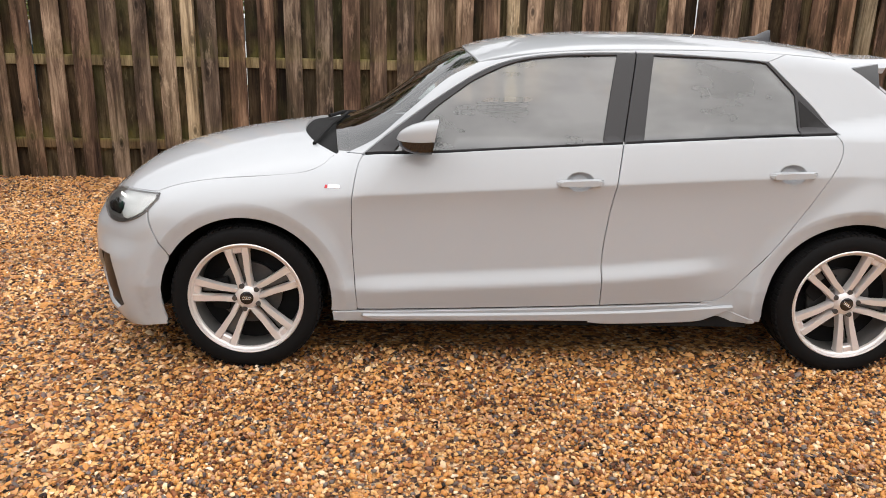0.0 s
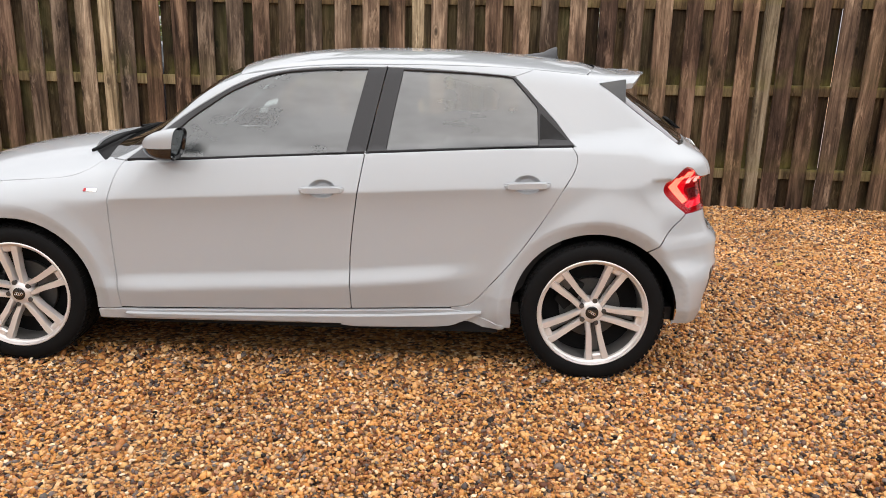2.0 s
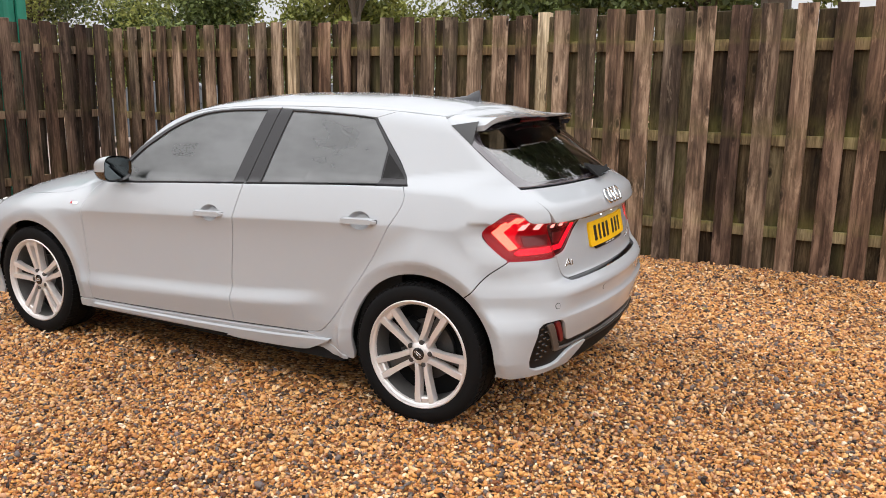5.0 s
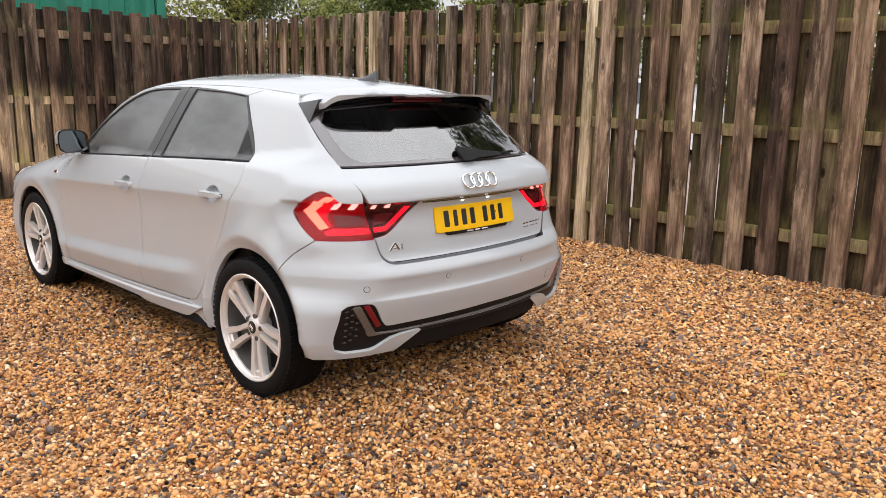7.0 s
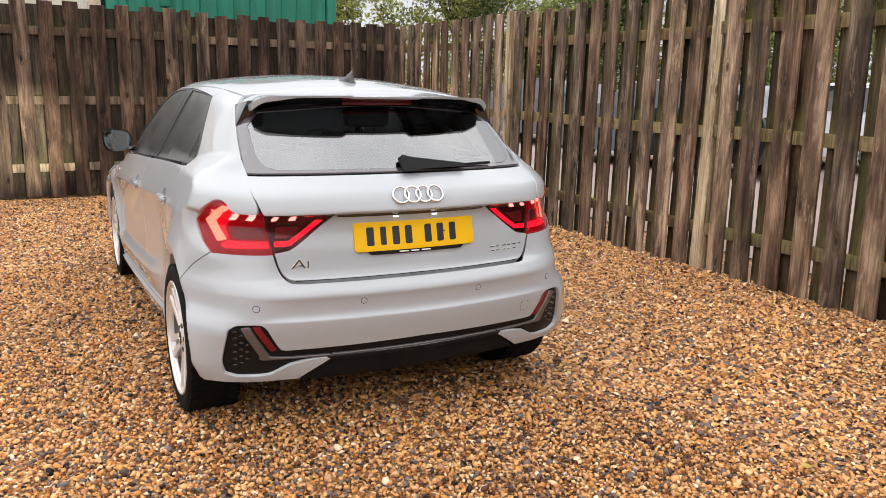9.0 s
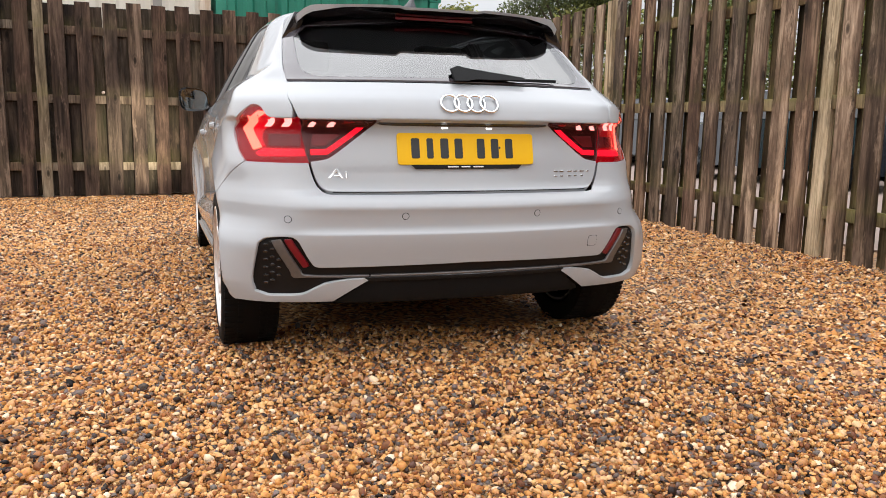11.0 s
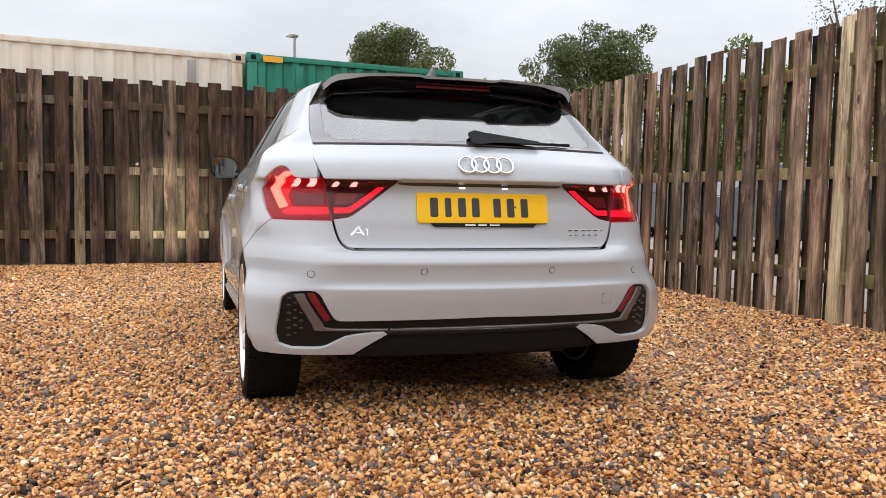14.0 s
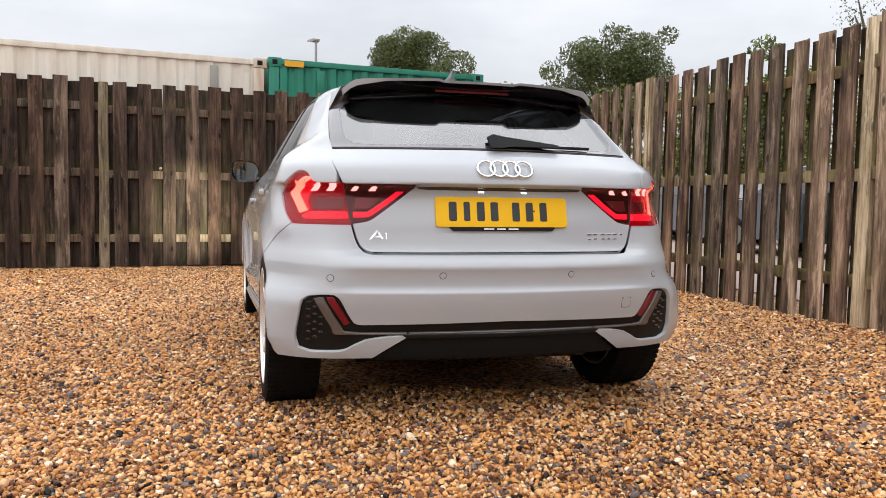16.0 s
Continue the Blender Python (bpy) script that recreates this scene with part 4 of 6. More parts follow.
panel("bonnet", PAINT, car, "above", loop("above", bs, [(-.905, -.675), (-.955, -.612), (-1.024, -.508), (-1.085, -.337), (-1.110, -.169), (-1.115, 0), (-1.110, .169), (-1.085, .337), (-1.024, .508), (-.955, .612), (-.905, .675)], bs[::-1] * (1, -1), [(-1.665, .79), (-1.80, .66), (-1.90, .4), (-1.94, 0), (-1.90, -.4), (-1.80, -.66), (-1.665, -.79)]), res=.022, gap=-.0012, wrap=.0015)
panel("windscreen", SCREEN_GLASS, car, "above", loop("above", SCREEN_EDGE, [(-.315, -.555), (-.352, -.3), (-.365, 0), (-.352, .3), (-.315, .555)], [(x, -y) for x, y in SCREEN_EDGE[::-1]], [(-.905, .69), (-.955, .3), (-.965, 0), (-.955, -.3), (-.905, -.69)]), res=.035, gap=.001, out=-.004)
panel("cowl", MATT_BLACK, car, "above", loop("above", [(-.905, -.675), (-.965, -.622), (-1.04, -.51), (-1.10, -.337), (-1.125, -.169), (-1.13, 0), (-1.125, .169), (-1.10, .337), (-1.04, .51), (-.965, .622), (-.905, .675)], [(-.86, .66), (-.90, .3), (-.91, 0), (-.90, -.3), (-.86, -.66)]), "black plastic scuttle under the wipers", res=.03, gap=0, out=-.014)

# side windows
F_GLASS = [[(-.66, .932), (-.52, 1.075), (-.42, 1.150), (-.315, 1.218), (-.155, 1.283), (.029, 1.308), (.262, 1.316)], [(.262, 1.316), (.225, 1.15), (.190, .978)], [(.190, .978), (-.2, .957), (-.66, .932)]]
R_GLASS = [[(.424, 1.317), (.62, 1.312), (.848, 1.301), (.902, 1.292)], [(.902, 1.292), (.995, 1.19), (1.010, 1.168)], [(1.010, 1.168), (1.014, 1.025)], [(1.014, 1.025), (.7, 1.009), (.366, .992)], [(.366, .992), (.394, 1.16), (.424, 1.317)]]
SPLIT = [(.278, .977), (.313, 1.15), (.350, 1.330)]
f_trim = loop("side", BELT_F, SPLIT, DLO_TOP_F[::-1])
r_trim = loop("side", BELT_R, [(1.160, 1.024), (1.176, 1.024)], DLO_BACK[::-1], DLO_TOP_R[::-1], SPLIT[::-1])
panel("window_frame", TRIM_BLACK, front_door, "side", f_trim, "dark grey-black window surround", both=True, res=.022, holes=[loop("side", *F_GLASS)], out=.001)
panel("window_frame", TRIM_BLACK, rear_door, "side", r_trim, "dark grey-black window surround", both=True, res=.022, holes=[loop("side", *R_GLASS)], out=.001)
for g_, d_ in ((F_GLASS, front_door), (R_GLASS, rear_door)):
    near_pane, far_pane = panel("window_glass", GLASS, d_, "side", loop("side", *g_), "tinted glass", both=True, res=.04, gap=-.006, out=-.006, lip=.002)
    far_pane.data.materials[0] = GLASS_CLEAR
panel("quarter_blank", SATIN_BLACK, rear_door, "side", loop("side", [(1.022, 1.040), (1.150, 1.042)], [(1.022, 1.160)]), "black blanking triangle", both=True, res=.03, out=.003, lip=.004)

# tailgate and its window
gap_yz = [(p[1], p[2]) for p in HATCH_GAP[3:]]
INNER_LAMP = [(-.592, .894), (-.46, .893), (-.325, .892)]
INNER_LOW = [(-.325, .892), (-.400, .835), (-.488, .770), (-.525, .757), (-.562, .752)]
hatch_low = [(-.560, .745), (-.546, .695), (-.530, .665), (-.505, .650), (-.45, .647)]
left_edge = [gap_yz, INNER_LAMP, INNER_LOW, hatch_low]
mirrored = [[(-y, z) for y, z in r[::-1]] for r in left_edge[::-1]]
tailgate = panel("tailgate", PAINT, car, "behind", loop("behind", *left_edge, [(-.45, .647), (0, .648), (.45, .647)], *mirrored, [(.615, 1.030), (0, 1.034), (-.615, 1.030)], spacing=.010), res=.010, gap=.002, lip=.045)[0]
GLASS_OUT = [[(-.619, 1.033), (-.611, 1.12), (-.588, 1.245)], [(-.588, 1.245), (-.40, 1.280), (0, 1.300), (.40, 1.280), (.588, 1.245)], [(.588, 1.245), (.611, 1.12), (.619, 1.033)], [(.619, 1.033), (0, 1.037), (-.619, 1.033)]]
CLEAR = [[(-.50, 1.050), (-.545, 1.064), (-.560, 1.10), (-.555, 1.20)], [(-.555, 1.20), (-.50, 1.250)], [(-.50, 1.250), (0, 1.280), (.50, 1.250)], [(.50, 1.250), (.555, 1.20)], [(.555, 1.20), (.560, 1.10), (.545, 1.064), (.50, 1.050)], [(.5, 1.05), (0, 1.054), (-.5, 1.05)]]
panel("window_border", FRIT, tailgate, "behind", loop("behind", *GLASS_OUT), "black printed glass edge", res=.02, holes=[loop("behind", *CLEAR)], gap=.001, lip=.006)
panel("rear_window", REAR_GLASS, tailgate, "behind", loop("behind", *CLEAR), "dark tinted rear glass", res=.035, gap=-.004, out=-.0005, lip=.002)

# rear bumper with its dark lower band
VENT_L = [[(-.722, .492), (-.742, .478)], [(-.750, .44), (-.763, .35), (-.752, .302)], [(-.752, .302), (-.715, .288)], [(-.70, .287), (-.605, .290), (-.560, .312), (-.525, .330)], [(-.525, .330), (-.46, .343), (-.37, .349), (0, .352)]]
VENT_T = [[(0, .396), (-.30, .391), (-.53, .388)], [(-.53, .388), (-.565, .398), (-.612, .478)], [(-.612, .478), (-.635, .497), (-.70, .496), (-.722, .492)]]


def tail_points(yz):
    """Rear-corner points from how they show from behind: y and z."""
    yz = np.array(yz, float)
    a = np.abs(yz[:, 0])
    lo, hi = np.full(len(a), 1.2), np.full(len(a), 2.1)
    for _ in range(40):
        m = (lo + hi) / 2
        ins = g(m, yz[:, 0], yz[:, 1]) < 0
        lo, hi = np.where(ins, m, lo), np.where(ins, hi, m)
    return np.stack([lo, yz[:, 0], yz[:, 1]], -1)


vent_loop = loop("tail", *[tail_points(r) for r in VENT_T + VENT_L], *[tail_points([(-y, z) for y, z in r[::-1]]) for r in VENT_L[::-1]], *[tail_points([(-y, z) for y, z in r[::-1]]) for r in VENT_T[::-1]])
arch_tail = on_side(arc(AXLE, .357, 53, -8))
bump_half = [np.array(CUT_LINE), arch_tail, on_side([(1.640, .262), (1.66, .262)]), tail_points([(-.79, .262), (-.70, .259), (-.60, .259), (-.49, .261)]), tail_points([(-.49, .261), (-.43, .303), (-.367, .343)]), tail_points([(-.367, .343), (0, .343)])]
low_gap = tail_points([(-.562, .745), (-.548, .693), (-.532, .662), (-.506, .645), (-.45, .642)])
top_runs = [tail_points([(0, .643), (-.45, .642)]), low_gap[::-1], np.array(LAMP_LOW[::-1])]
half = top_runs + bump_half
other = [np.array(r)[::-1] * (1, -1, 1) for r in half[::-1]]
bumper = panel("rear_bumper", PAINT, car, "tail", loop("tail", *half, *other), res=.012, gap=.0006, wrap=.002, holes=[vent_loop], lines=np.array([(k, z) for k in np.arange(-.56, .57, .010) for z in (.5030, .5075, .5120, .5990, .6030)]))[0]
panel("bumper_insert", SATIN_BLACK, bumper, "tail", vent_loop, "black lower bumper band with corner grilles", res=.02, gap=-.012, out=-.016, lip=.01)
panel("diffuser", MATT_BLACK, bumper, "tail", loop("tail", tail_points([(-.49, .247), (-.43, .296), (-.365, .340), (0, .340), (.365, .340), (.43, .296), (.49, .247)]), tail_points([(.47, .238), (0, .240), (-.47, .238)])), "black plastic diffuser", res=.025, out=-.012)
panel("diffuser_lip", SATIN_BLACK, bumper, "tail", loop("tail", tail_points([(-.372, .339), (0, .339), (.372, .339)]), tail_points([(.390, .3515), (0, .3515), (-.390, .3515)])), "black lip over the diffuser", res=.02, gap=0, out=.0015, lip=.004, wrap=.001)
STRIP = [[(-.705, .487), (-.672, .489)], [(-.672, .489), (-.605, .378), (-.572, .360), (-.37, .358)], [(-.37, .358), (-.37, .350)], [(-.37, .350), (-.58, .351), (-.632, .352), (-.640, .372)]]
for sy in (1, -1):
    runs = [tail_points([(y * sy, z) for y, z in r]) for r in STRIP]
    panel("trim_bracket", GREY_TRIM, bumper, "tail", loop("tail", *runs), "satin grey angled bracket", res=.02, gap=0, out=-.004, lip=.012)
    runs = [tail_points([(y * sy, z) for y, z in r]) for r in [[(-.664, .489), (-.638, .491)], [(-.638, .491), (-.574, .392)], [(-.574, .392), (-.597, .386)], [(-.597, .386), (-.664, .489)]]]
    panel("reflector", LAMP_RED, bumper, "tail", loop("tail", *runs), "dark red reflector", res=.02, gap=0, out=-.004, lip=.012)
panel("trim_strip", GREY_TRIM, bumper, "tail", loop("tail", tail_points([(-.369, .3585), (0, .3605), (.369, .3585)]), tail_points([(.369, .350), (0, .352), (-.369, .350)])), "thin satin grey strip", res=.02, gap=0, out=-.004, lip=.012)

# front bumper, simply formed
NOSE_SIDE = on_side([(-1.655, .735), (-1.67, .69), (-1.65, .60), (-1.605, .52)] + arc(-AXLE, .357, 150, 196, 10) + [(-1.63, .19)])
nose_top = np.array([(-1.665, -.79, .73), (-1.81, -.66, .745), (-1.91, -.4, .738), (-1.95, 0, .735)])
nose_low = np.array([(-1.63, -.84, .185), (-1.80, -.70, .165), (-1.93, -.4, .16), (-1.97, 0, .16)])
nose_runs = [NOSE_SIDE, nose_low, nose_low[::-1] * (1, -1, 1), NOSE_SIDE[::-1] * (1, -1, 1), nose_top * (1, -1, 1), nose_top[::-1]]
INTAKE = [[(-1.932, -.675, .472), (-1.843, -.769, .478)], [(-1.843, -.769, .478), (-1.811, -.785, .372), (-1.785, -.782, .262)], [(-1.785, -.782, .262), (-1.84, -.73, .222)], [(-1.84, -.73, .222), (-1.96, -.52, .24), (-1.99, -.49, .33)], [(-1.99, -.49, .33), (-1.96, -.60, .44), (-1.932, -.675, .472)]]
GRILLE = [[(-2.0, -.36, .66), (-2.0, .36, .66)], [(-2.0, .46, .50), (-2.0, .30, .25)], [(-2.0, .30, .25), (-2.0, -.30, .25)], [(-2.0, -.46, .50), (-2.0, -.36, .66)]]
h1, h2, h3 = loop("nose", *[np.array(r) for r in INTAKE]), loop("nose", *[np.array(r) * (1, -1, 1) for r in INTAKE]), loop("nose", *[np.array(r) for r in GRILLE])
nose = panel("front_bumper", PAINT, car, "nose", loop("nose", *nose_runs), res=.02, gap=-.001, wrap=.0015, holes=[h1, h2, h3])[0]
for h, nm in ((h1, "air_intake"), (h2, "air_intake"), (h3, "grille")):
    panel(nm, SATIN_BLACK, nose, "nose", h, "black mesh opening", res=.03, gap=-.01, out=-.02)
HEAD_TOP = [(-1.625, -.768, .743), (-1.753, -.676, .733), (-1.832, -.593, .722), (-1.90, -.50, .700)]
HEAD_LOW = [(-1.941, -.502, .655), (-1.897, -.646, .640), (-1.861, -.723, .622), (-1.810, -.775, .615), (-1.752, -.812, .627), (-1.679, -.831, .664), (-1.622, -.803, .722)]


def head_piece(name, mat, parent, sy, runs, out, label="", **kw):
    kw = {**dict(res=.02, gap=0, lip=.003, wrap=.001), **kw}
    return panel(name, mat, parent, "nose", loop("nose", *[np.array(r) * (1, sy, 1) for r in runs], spacing=.010), label, out=out, **kw)


for sy in (1, -1):
    head = tagged(empty("headlamp"), "bright clear headlamp with dark inner housing")
    head.parent = car
    head_piece("housing", GREY_TRIM, head, sy, [HEAD_TOP, HEAD_LOW, HEAD_TOP[:1]], .002, lip=.014, wrap=.003)
    head_piece("housing_bezel", ALLOY_DARK, head, sy, [[(-1.66, -.765, .733), (-1.755, -.69, .722), (-1.84, -.60, .710)], [(-1.90, -.53, .69), (-1.925, -.54, .660)], [(-1.89, -.65, .650), (-1.80, -.775, .632)], [(-1.755, -.805, .640), (-1.69, -.82, .675), (-1.645, -.80, .715)]], .004, "grey lamp bezel")
    head_piece("reflector_bowl", LENS_WHITE, head, sy, [[(-1.642, -.775, .733), (-1.755, -.69, .724), (-1.81, -.63, .716)], [(-1.79, -.745, .665), (-1.775, -.785, .638)], [(-1.755, -.805, .636), (-1.69, -.825, .668), (-1.638, -.803, .718)]], .006, "bright white reflector")
    head_piece("projector", GLOSS_BLACK, head, sy, [[(-1.865, -.655, .690), (-1.80, -.745, .684)], [(-1.785, -.765, .664), (-1.80, -.765, .646)], [(-1.855, -.70, .645), (-1.895, -.615, .660)]], .007, "dark projector lens")
    head_piece("daylight_strip", LED_DAY, head, sy, [[(-1.845, -.60, .706), (-1.81, -.66, .706)], [(-1.80, -.69, .698), (-1.845, -.635, .698)]], .008, "white light guide")
    head_piece("lens", LENS_CLEAR, head, sy, [HEAD_TOP, HEAD_LOW, HEAD_TOP[:1]], .011, "clear lens", wrap=.003)


# rear lamps
def lamp_piece(name, mat, parent, yz, out, label=""):
    runs = [tail_points(r) for r in yz]
    return panel(name, mat, parent, "tail", loop("tail", *runs, spacing=.008), label, res=.012, out=out, gap=0, lip=.004, wrap=.001)[0]


def quad(y0, y1, z0, z1, lean=0.0):
    return [[(y0, z0), (y1, z0)], [(y1, z0), (y1 + lean, z1)], [(y1 + lean, z1), (y0 + lean, z1)], [(y0 + lean, z1), (y0, z0)]]


def flip_y(runs, sy):
    return [[(y * sy, z) for y, z in r] for r in runs]


lo3, ll3, ls3 = np.array(LAMP_OUT), np.array(LAMP_LOW), np.array(LAMP_SPLIT)
for sy in (1, -1):
    m3 = (1, sy, 1)
    lamp = empty("tail_lamp")
    lamp.parent = car
    tagged(lamp, "lit red tail lamp with chevron light bar")
    outer = loop("tail", *[lo3[i:i + 2] * m3 for i in range(len(lo3) - 1)], ll3 * m3, ls3[::-1] * m3)
    panel("outer_housing", LAMP_GLOW, lamp, "tail", outer, "deep red lamp body", res=.016, out=-.014, gap=-.004, lip=.004)
    inner = loop("tail", *[tail_points(flip_y([r], sy)[0]) for r in (INNER_LAMP, INNER_LOW, [(-.562, .752), (-.575, .80), (-.586, .85), (-.592, .894)])])
    panel("inner_housing", LAMP_DARK, lamp, "tail", inner, "dark red lamp body on the tailgate", res=.016, out=-.014, gap=-.004, lip=.004)
    # bright chevron at the outer corner, blocks along the top, a glowing band low down
    lamp_piece("chevron_bar", LED_HOT, lamp, flip_y([[(-.726, .925), (-.700, .922)], [(-.700, .922), (-.742, .862)], [(-.742, .862), (-.716, .800)], [(-.716, .800), (-.744, .792)], [(-.744, .792), (-.772, .862)], [(-.772, .862), (-.726, .925)]], sy), -.009, "glowing chevron bar")
    lamp_piece("lower_band", LED_RED, lamp, flip_y([[(-.738, .780), (-.712, .796)], [(-.712, .796), (-.580, .796)], [(-.580, .796), (-.574, .772)], [(-.574, .772), (-.726, .770)]], sy), -.010, "softly glowing lower band")
    lamp_piece("side_glow", LED_SIDE, lamp, flip_y([[(-.700, .918), (-.684, .898)], [(-.684, .898), (-.712, .845), (-.704, .800)], [(-.704, .800), (-.714, .802)], [(-.714, .802), (-.738, .862), (-.700, .918)]], sy), -.011, "dim red light guide")
    lamp_piece("smoked_window", LAMP_SMOKE, lamp, flip_y(quad(-.696, -.590, .804, .846), sy), -.010)
    for y0, y1 in ((-.704, -.684), (-.652, -.628), (-.566, -.545)):
        lamp_piece("led_block", LED_PINK, lamp, flip_y(quad(y0, y1, .868, .889, .012), sy), -.007, "pale glowing block")
    lamp_piece("led_block", LED_PINK, lamp, flip_y([[(-.502, .868), (-.474, .869)], [(-.474, .869), (-.464, .882), (-.378, .883)], [(-.378, .883), (-.385, .889)], [(-.385, .889), (-.490, .889)], [(-.490, .889), (-.502, .868)]], sy), -.007, "pale glowing block")
    lamp_piece("inner_bar", LED_RED, lamp, flip_y([[(-.556, .775), (-.502, .777)], [(-.502, .777), (-.372, .868)], [(-.372, .868), (-.400, .868)], [(-.400, .868), (-.505, .795)], [(-.505, .795), (-.558, .795)]], sy), -.009, "glowing wedge bar")
    lamp_piece("smoked_window", LAMP_SMOKE, lamp, flip_y([[(-.553, .806), (-.508, .807)], [(-.508, .807), (-.456, .846)], [(-.456, .846), (-.548, .846)]], sy), -.010)
    panel("lens", LENS_RED, lamp, "tail", outer, "clear red lens", res=.016, out=.0, gap=.0015, lip=.006)
    panel("lens", LENS_RED, lamp, "tail", inner, "clear red lens", res=.016, out=.0, gap=.0015, lip=.006)


# ---- the car's smaller parts ----
def at_tail(y, z, out=0.0):
    p = tail_points([(y, z)])
    n = skin_normal(p)
    return Vector(p[0] + n[0] * out), Vector(n[0])


def tail_piece(name, mat, parent, runs, out, label="", **kw):
    kw = {**dict(res=.02, gap=0, lip=.004, wrap=.001), **kw}
    return panel(name, mat, parent, "behind", loop("behind", *runs, spacing=.008), label, out=out, **kw)[0]


def disc(y, z, r, n=20):
    return [[(y + r * math.cos(a), z + r * math.sin(a)) for a in np.linspace(0, math.tau, n)]]


def rounded(y0, y1, z0, z1, r):
    pts = []
    for cy, cz, a0 in ((y1 - r, z1 - r, 0), (y0 + r, z1 - r, 90), (y0 + r, z0 + r, 180), (y1 - r, z0 + r, 270)):
        pts.append([(cy + r * math.cos(radians(a)), cz + r * math.sin(radians(a))) for a in np.linspace(a0, a0 + 90, 6)])
    return pts


# number plate with its holder; the characters stand as plain bars
plate = tail_piece("number_plate", PLATE, tailgate, rounded(-.260, .260, .741, .852, .010), .010, "yellow number plate with black bars", lip=.010)
for y, w in ((-.196, .030), (-.143, .024), (-.090, .030), (-.037, .030), (.048, .030), (.103, .030), (.160, .030)):
    tail_piece("plate_bar", INK, plate, rounded(y - w / 2, y + w / 2, .762, .833, .004), .0112, "", lip=.0015)
tail_piece("plate_bolt", INK, plate, disc(.122, .800, .005), .0120, "black plate bolt", lip=.002)
holder = tail_piece("plate_holder", SATIN_BLACK, tailgate, [[(-.212, .7405), (.212, .7405)], [(.212, .7405), (.196, .727)], [(.196, .727), (-.196, .727)], [(-.196, .727), (-.212, .7405)]], .008, "black plate holder strip", lip=.008)
for y, w in ((-.060, .040), (-.012, .034), (.036, .040)):
    tail_piece("holder_bar", WHITE_PAINT, holder, rounded(y - w / 2, y + w / 2, .7315, .7365, .001), .0092, lip=.001)
for y in (-.085, .085):
    tail_piece("plate_light", LED_WHITE, tailgate, rounded(y - .012, y + .012, .868, .873, .002), .001, "small lit plate lamp", lip=.002)

# four rings on the tailgate, and the model marks as plain bright bars
badge = empty("ring_badge")
badge.parent = tailgate
tagged(badge, "four linked chrome rings")
for k, y in enumerate((-.0735, -.0245, .0245, .0735)):
    p, nv = at_tail(y, .9545, .006 + (.0015 if k % 2 else 0))
    bm = bmesh.new()
    prof = [(.0335 + .0048 * math.cos(a), .0042 * math.sin(a)) for a in np.linspace(0, math.tau, 10, endpoint=False)]
    lathe(prof, bm, 40, "z")
    ob = part("ring", bm, CHROME, badge)
    ob.matrix_basis = Matrix.Translation(p) @ nv.to_track_quat("Z", "Y").to_matrix().to_4x4()
for runs in ([[(-.503, .693), (-.474, .726)], [(-.474, .726), (-.468, .726)], [(-.468, .726), (-.448, .693)], [(-.448, .693), (-.456, .693)], [(-.456, .693), (-.472, .717)], [(-.472, .717), (-.492, .693)]],
             [[(-.484, .700), (-.458, .700)], [(-.458, .700), (-.460, .705)], [(-.460, .705), (-.480, .705)]],
             [[(-.436, .693), (-.436, .720)], [(-.436, .720), (-.447, .715)], [(-.447, .715), (-.442, .712)], [(-.442, .712), (-.442, .693)]]):
    tail_piece("model_mark", CHROME, tailgate, runs, .003, "bright chrome mark", lip=.003)
for y, w in ((.362, .020), (.388, .020), (.425, .022), (.452, .020), (.482, .022), (.512, .010)):
    tail_piece("engine_mark", CHROME, tailgate, rounded(y - w / 2, y + w / 2, .711, .717, .001), .003, "", lip=.003)
    if w > .011:
        tail_piece("engine_mark", CHROME, tailgate, rounded(y - w / 2 + .003, y + w / 2 - .003, .694, .699, .001), .003, "", lip=.003)

# parking sensors and towing-eye cover
for y, z in ((-.645, .558), (-.251, .568), (.251, .568), (.645, .558)):
    tail_piece("sensor_seat", SATIN_BLACK, bumper, disc(y, z, .0135), .0004, "dark ring", lip=.001)
    tail_piece("parking_sensor", PAINT, bumper, disc(y, z, .0112), .0016, "", lip=.002)
tail_piece("towing_cover_seam", SATIN_BLACK, bumper, rounded(.4815, .5265, .4305, .4735, .008), .0003, "", lip=.001)
tail_piece("towing_cover", PAINT, bumper, rounded(.4830, .5250, .4320, .4720, .007), .0012, "", lip=.001)
tail_piece("tailgate_step", SATIN_BLACK, tailgate, [[(-.49, .6495), (0, .6505), (.49, .6495)], [(.49, .656), (0, .657), (-.49, .656)]], -.002, "dark shut line", lip=.002)
# handle lip above the plate
tail_piece("handle_strip", GLOSS_BLACK, tailgate, [[(-.33, .8885), (0, .8890), (.33, .8885)], [(.33, .883), (.28, .877), (0, .876), (-.28, .877), (-.33, .883)]], .0015, "black strip over the plate", lip=.004)

# corner grille cells
for sy in (1, -1):
    for row in range(6):
        for col in range(4):
            z = .325 + row * .028 + (.0 if col % 2 else .010)
            y = -.742 + col * .0215 + (row * -.0005)
            if -.742 + (z - .30) * .03 < y < -.655 - (z - .36) * .16 and z < .478 and not (z < .335 and y > -.70):
                runs = [[(sy * (y - .009), z + .007), (sy * (y - .005), z + .010), (sy * (y + .005), z + .010), (sy * (y + .009), z + .007)], [(sy * (y + .007), z + .002), (sy * (y - .007), z + .002)]]
                tr = [tail_points(r) for r in runs]
                panel("grille_cell", GLOSS_BLACK, bumper, "tail", loop("tail", *tr, spacing=.008), res=.02, gap=0, out=-.009, lip=.006, wrap=.001)


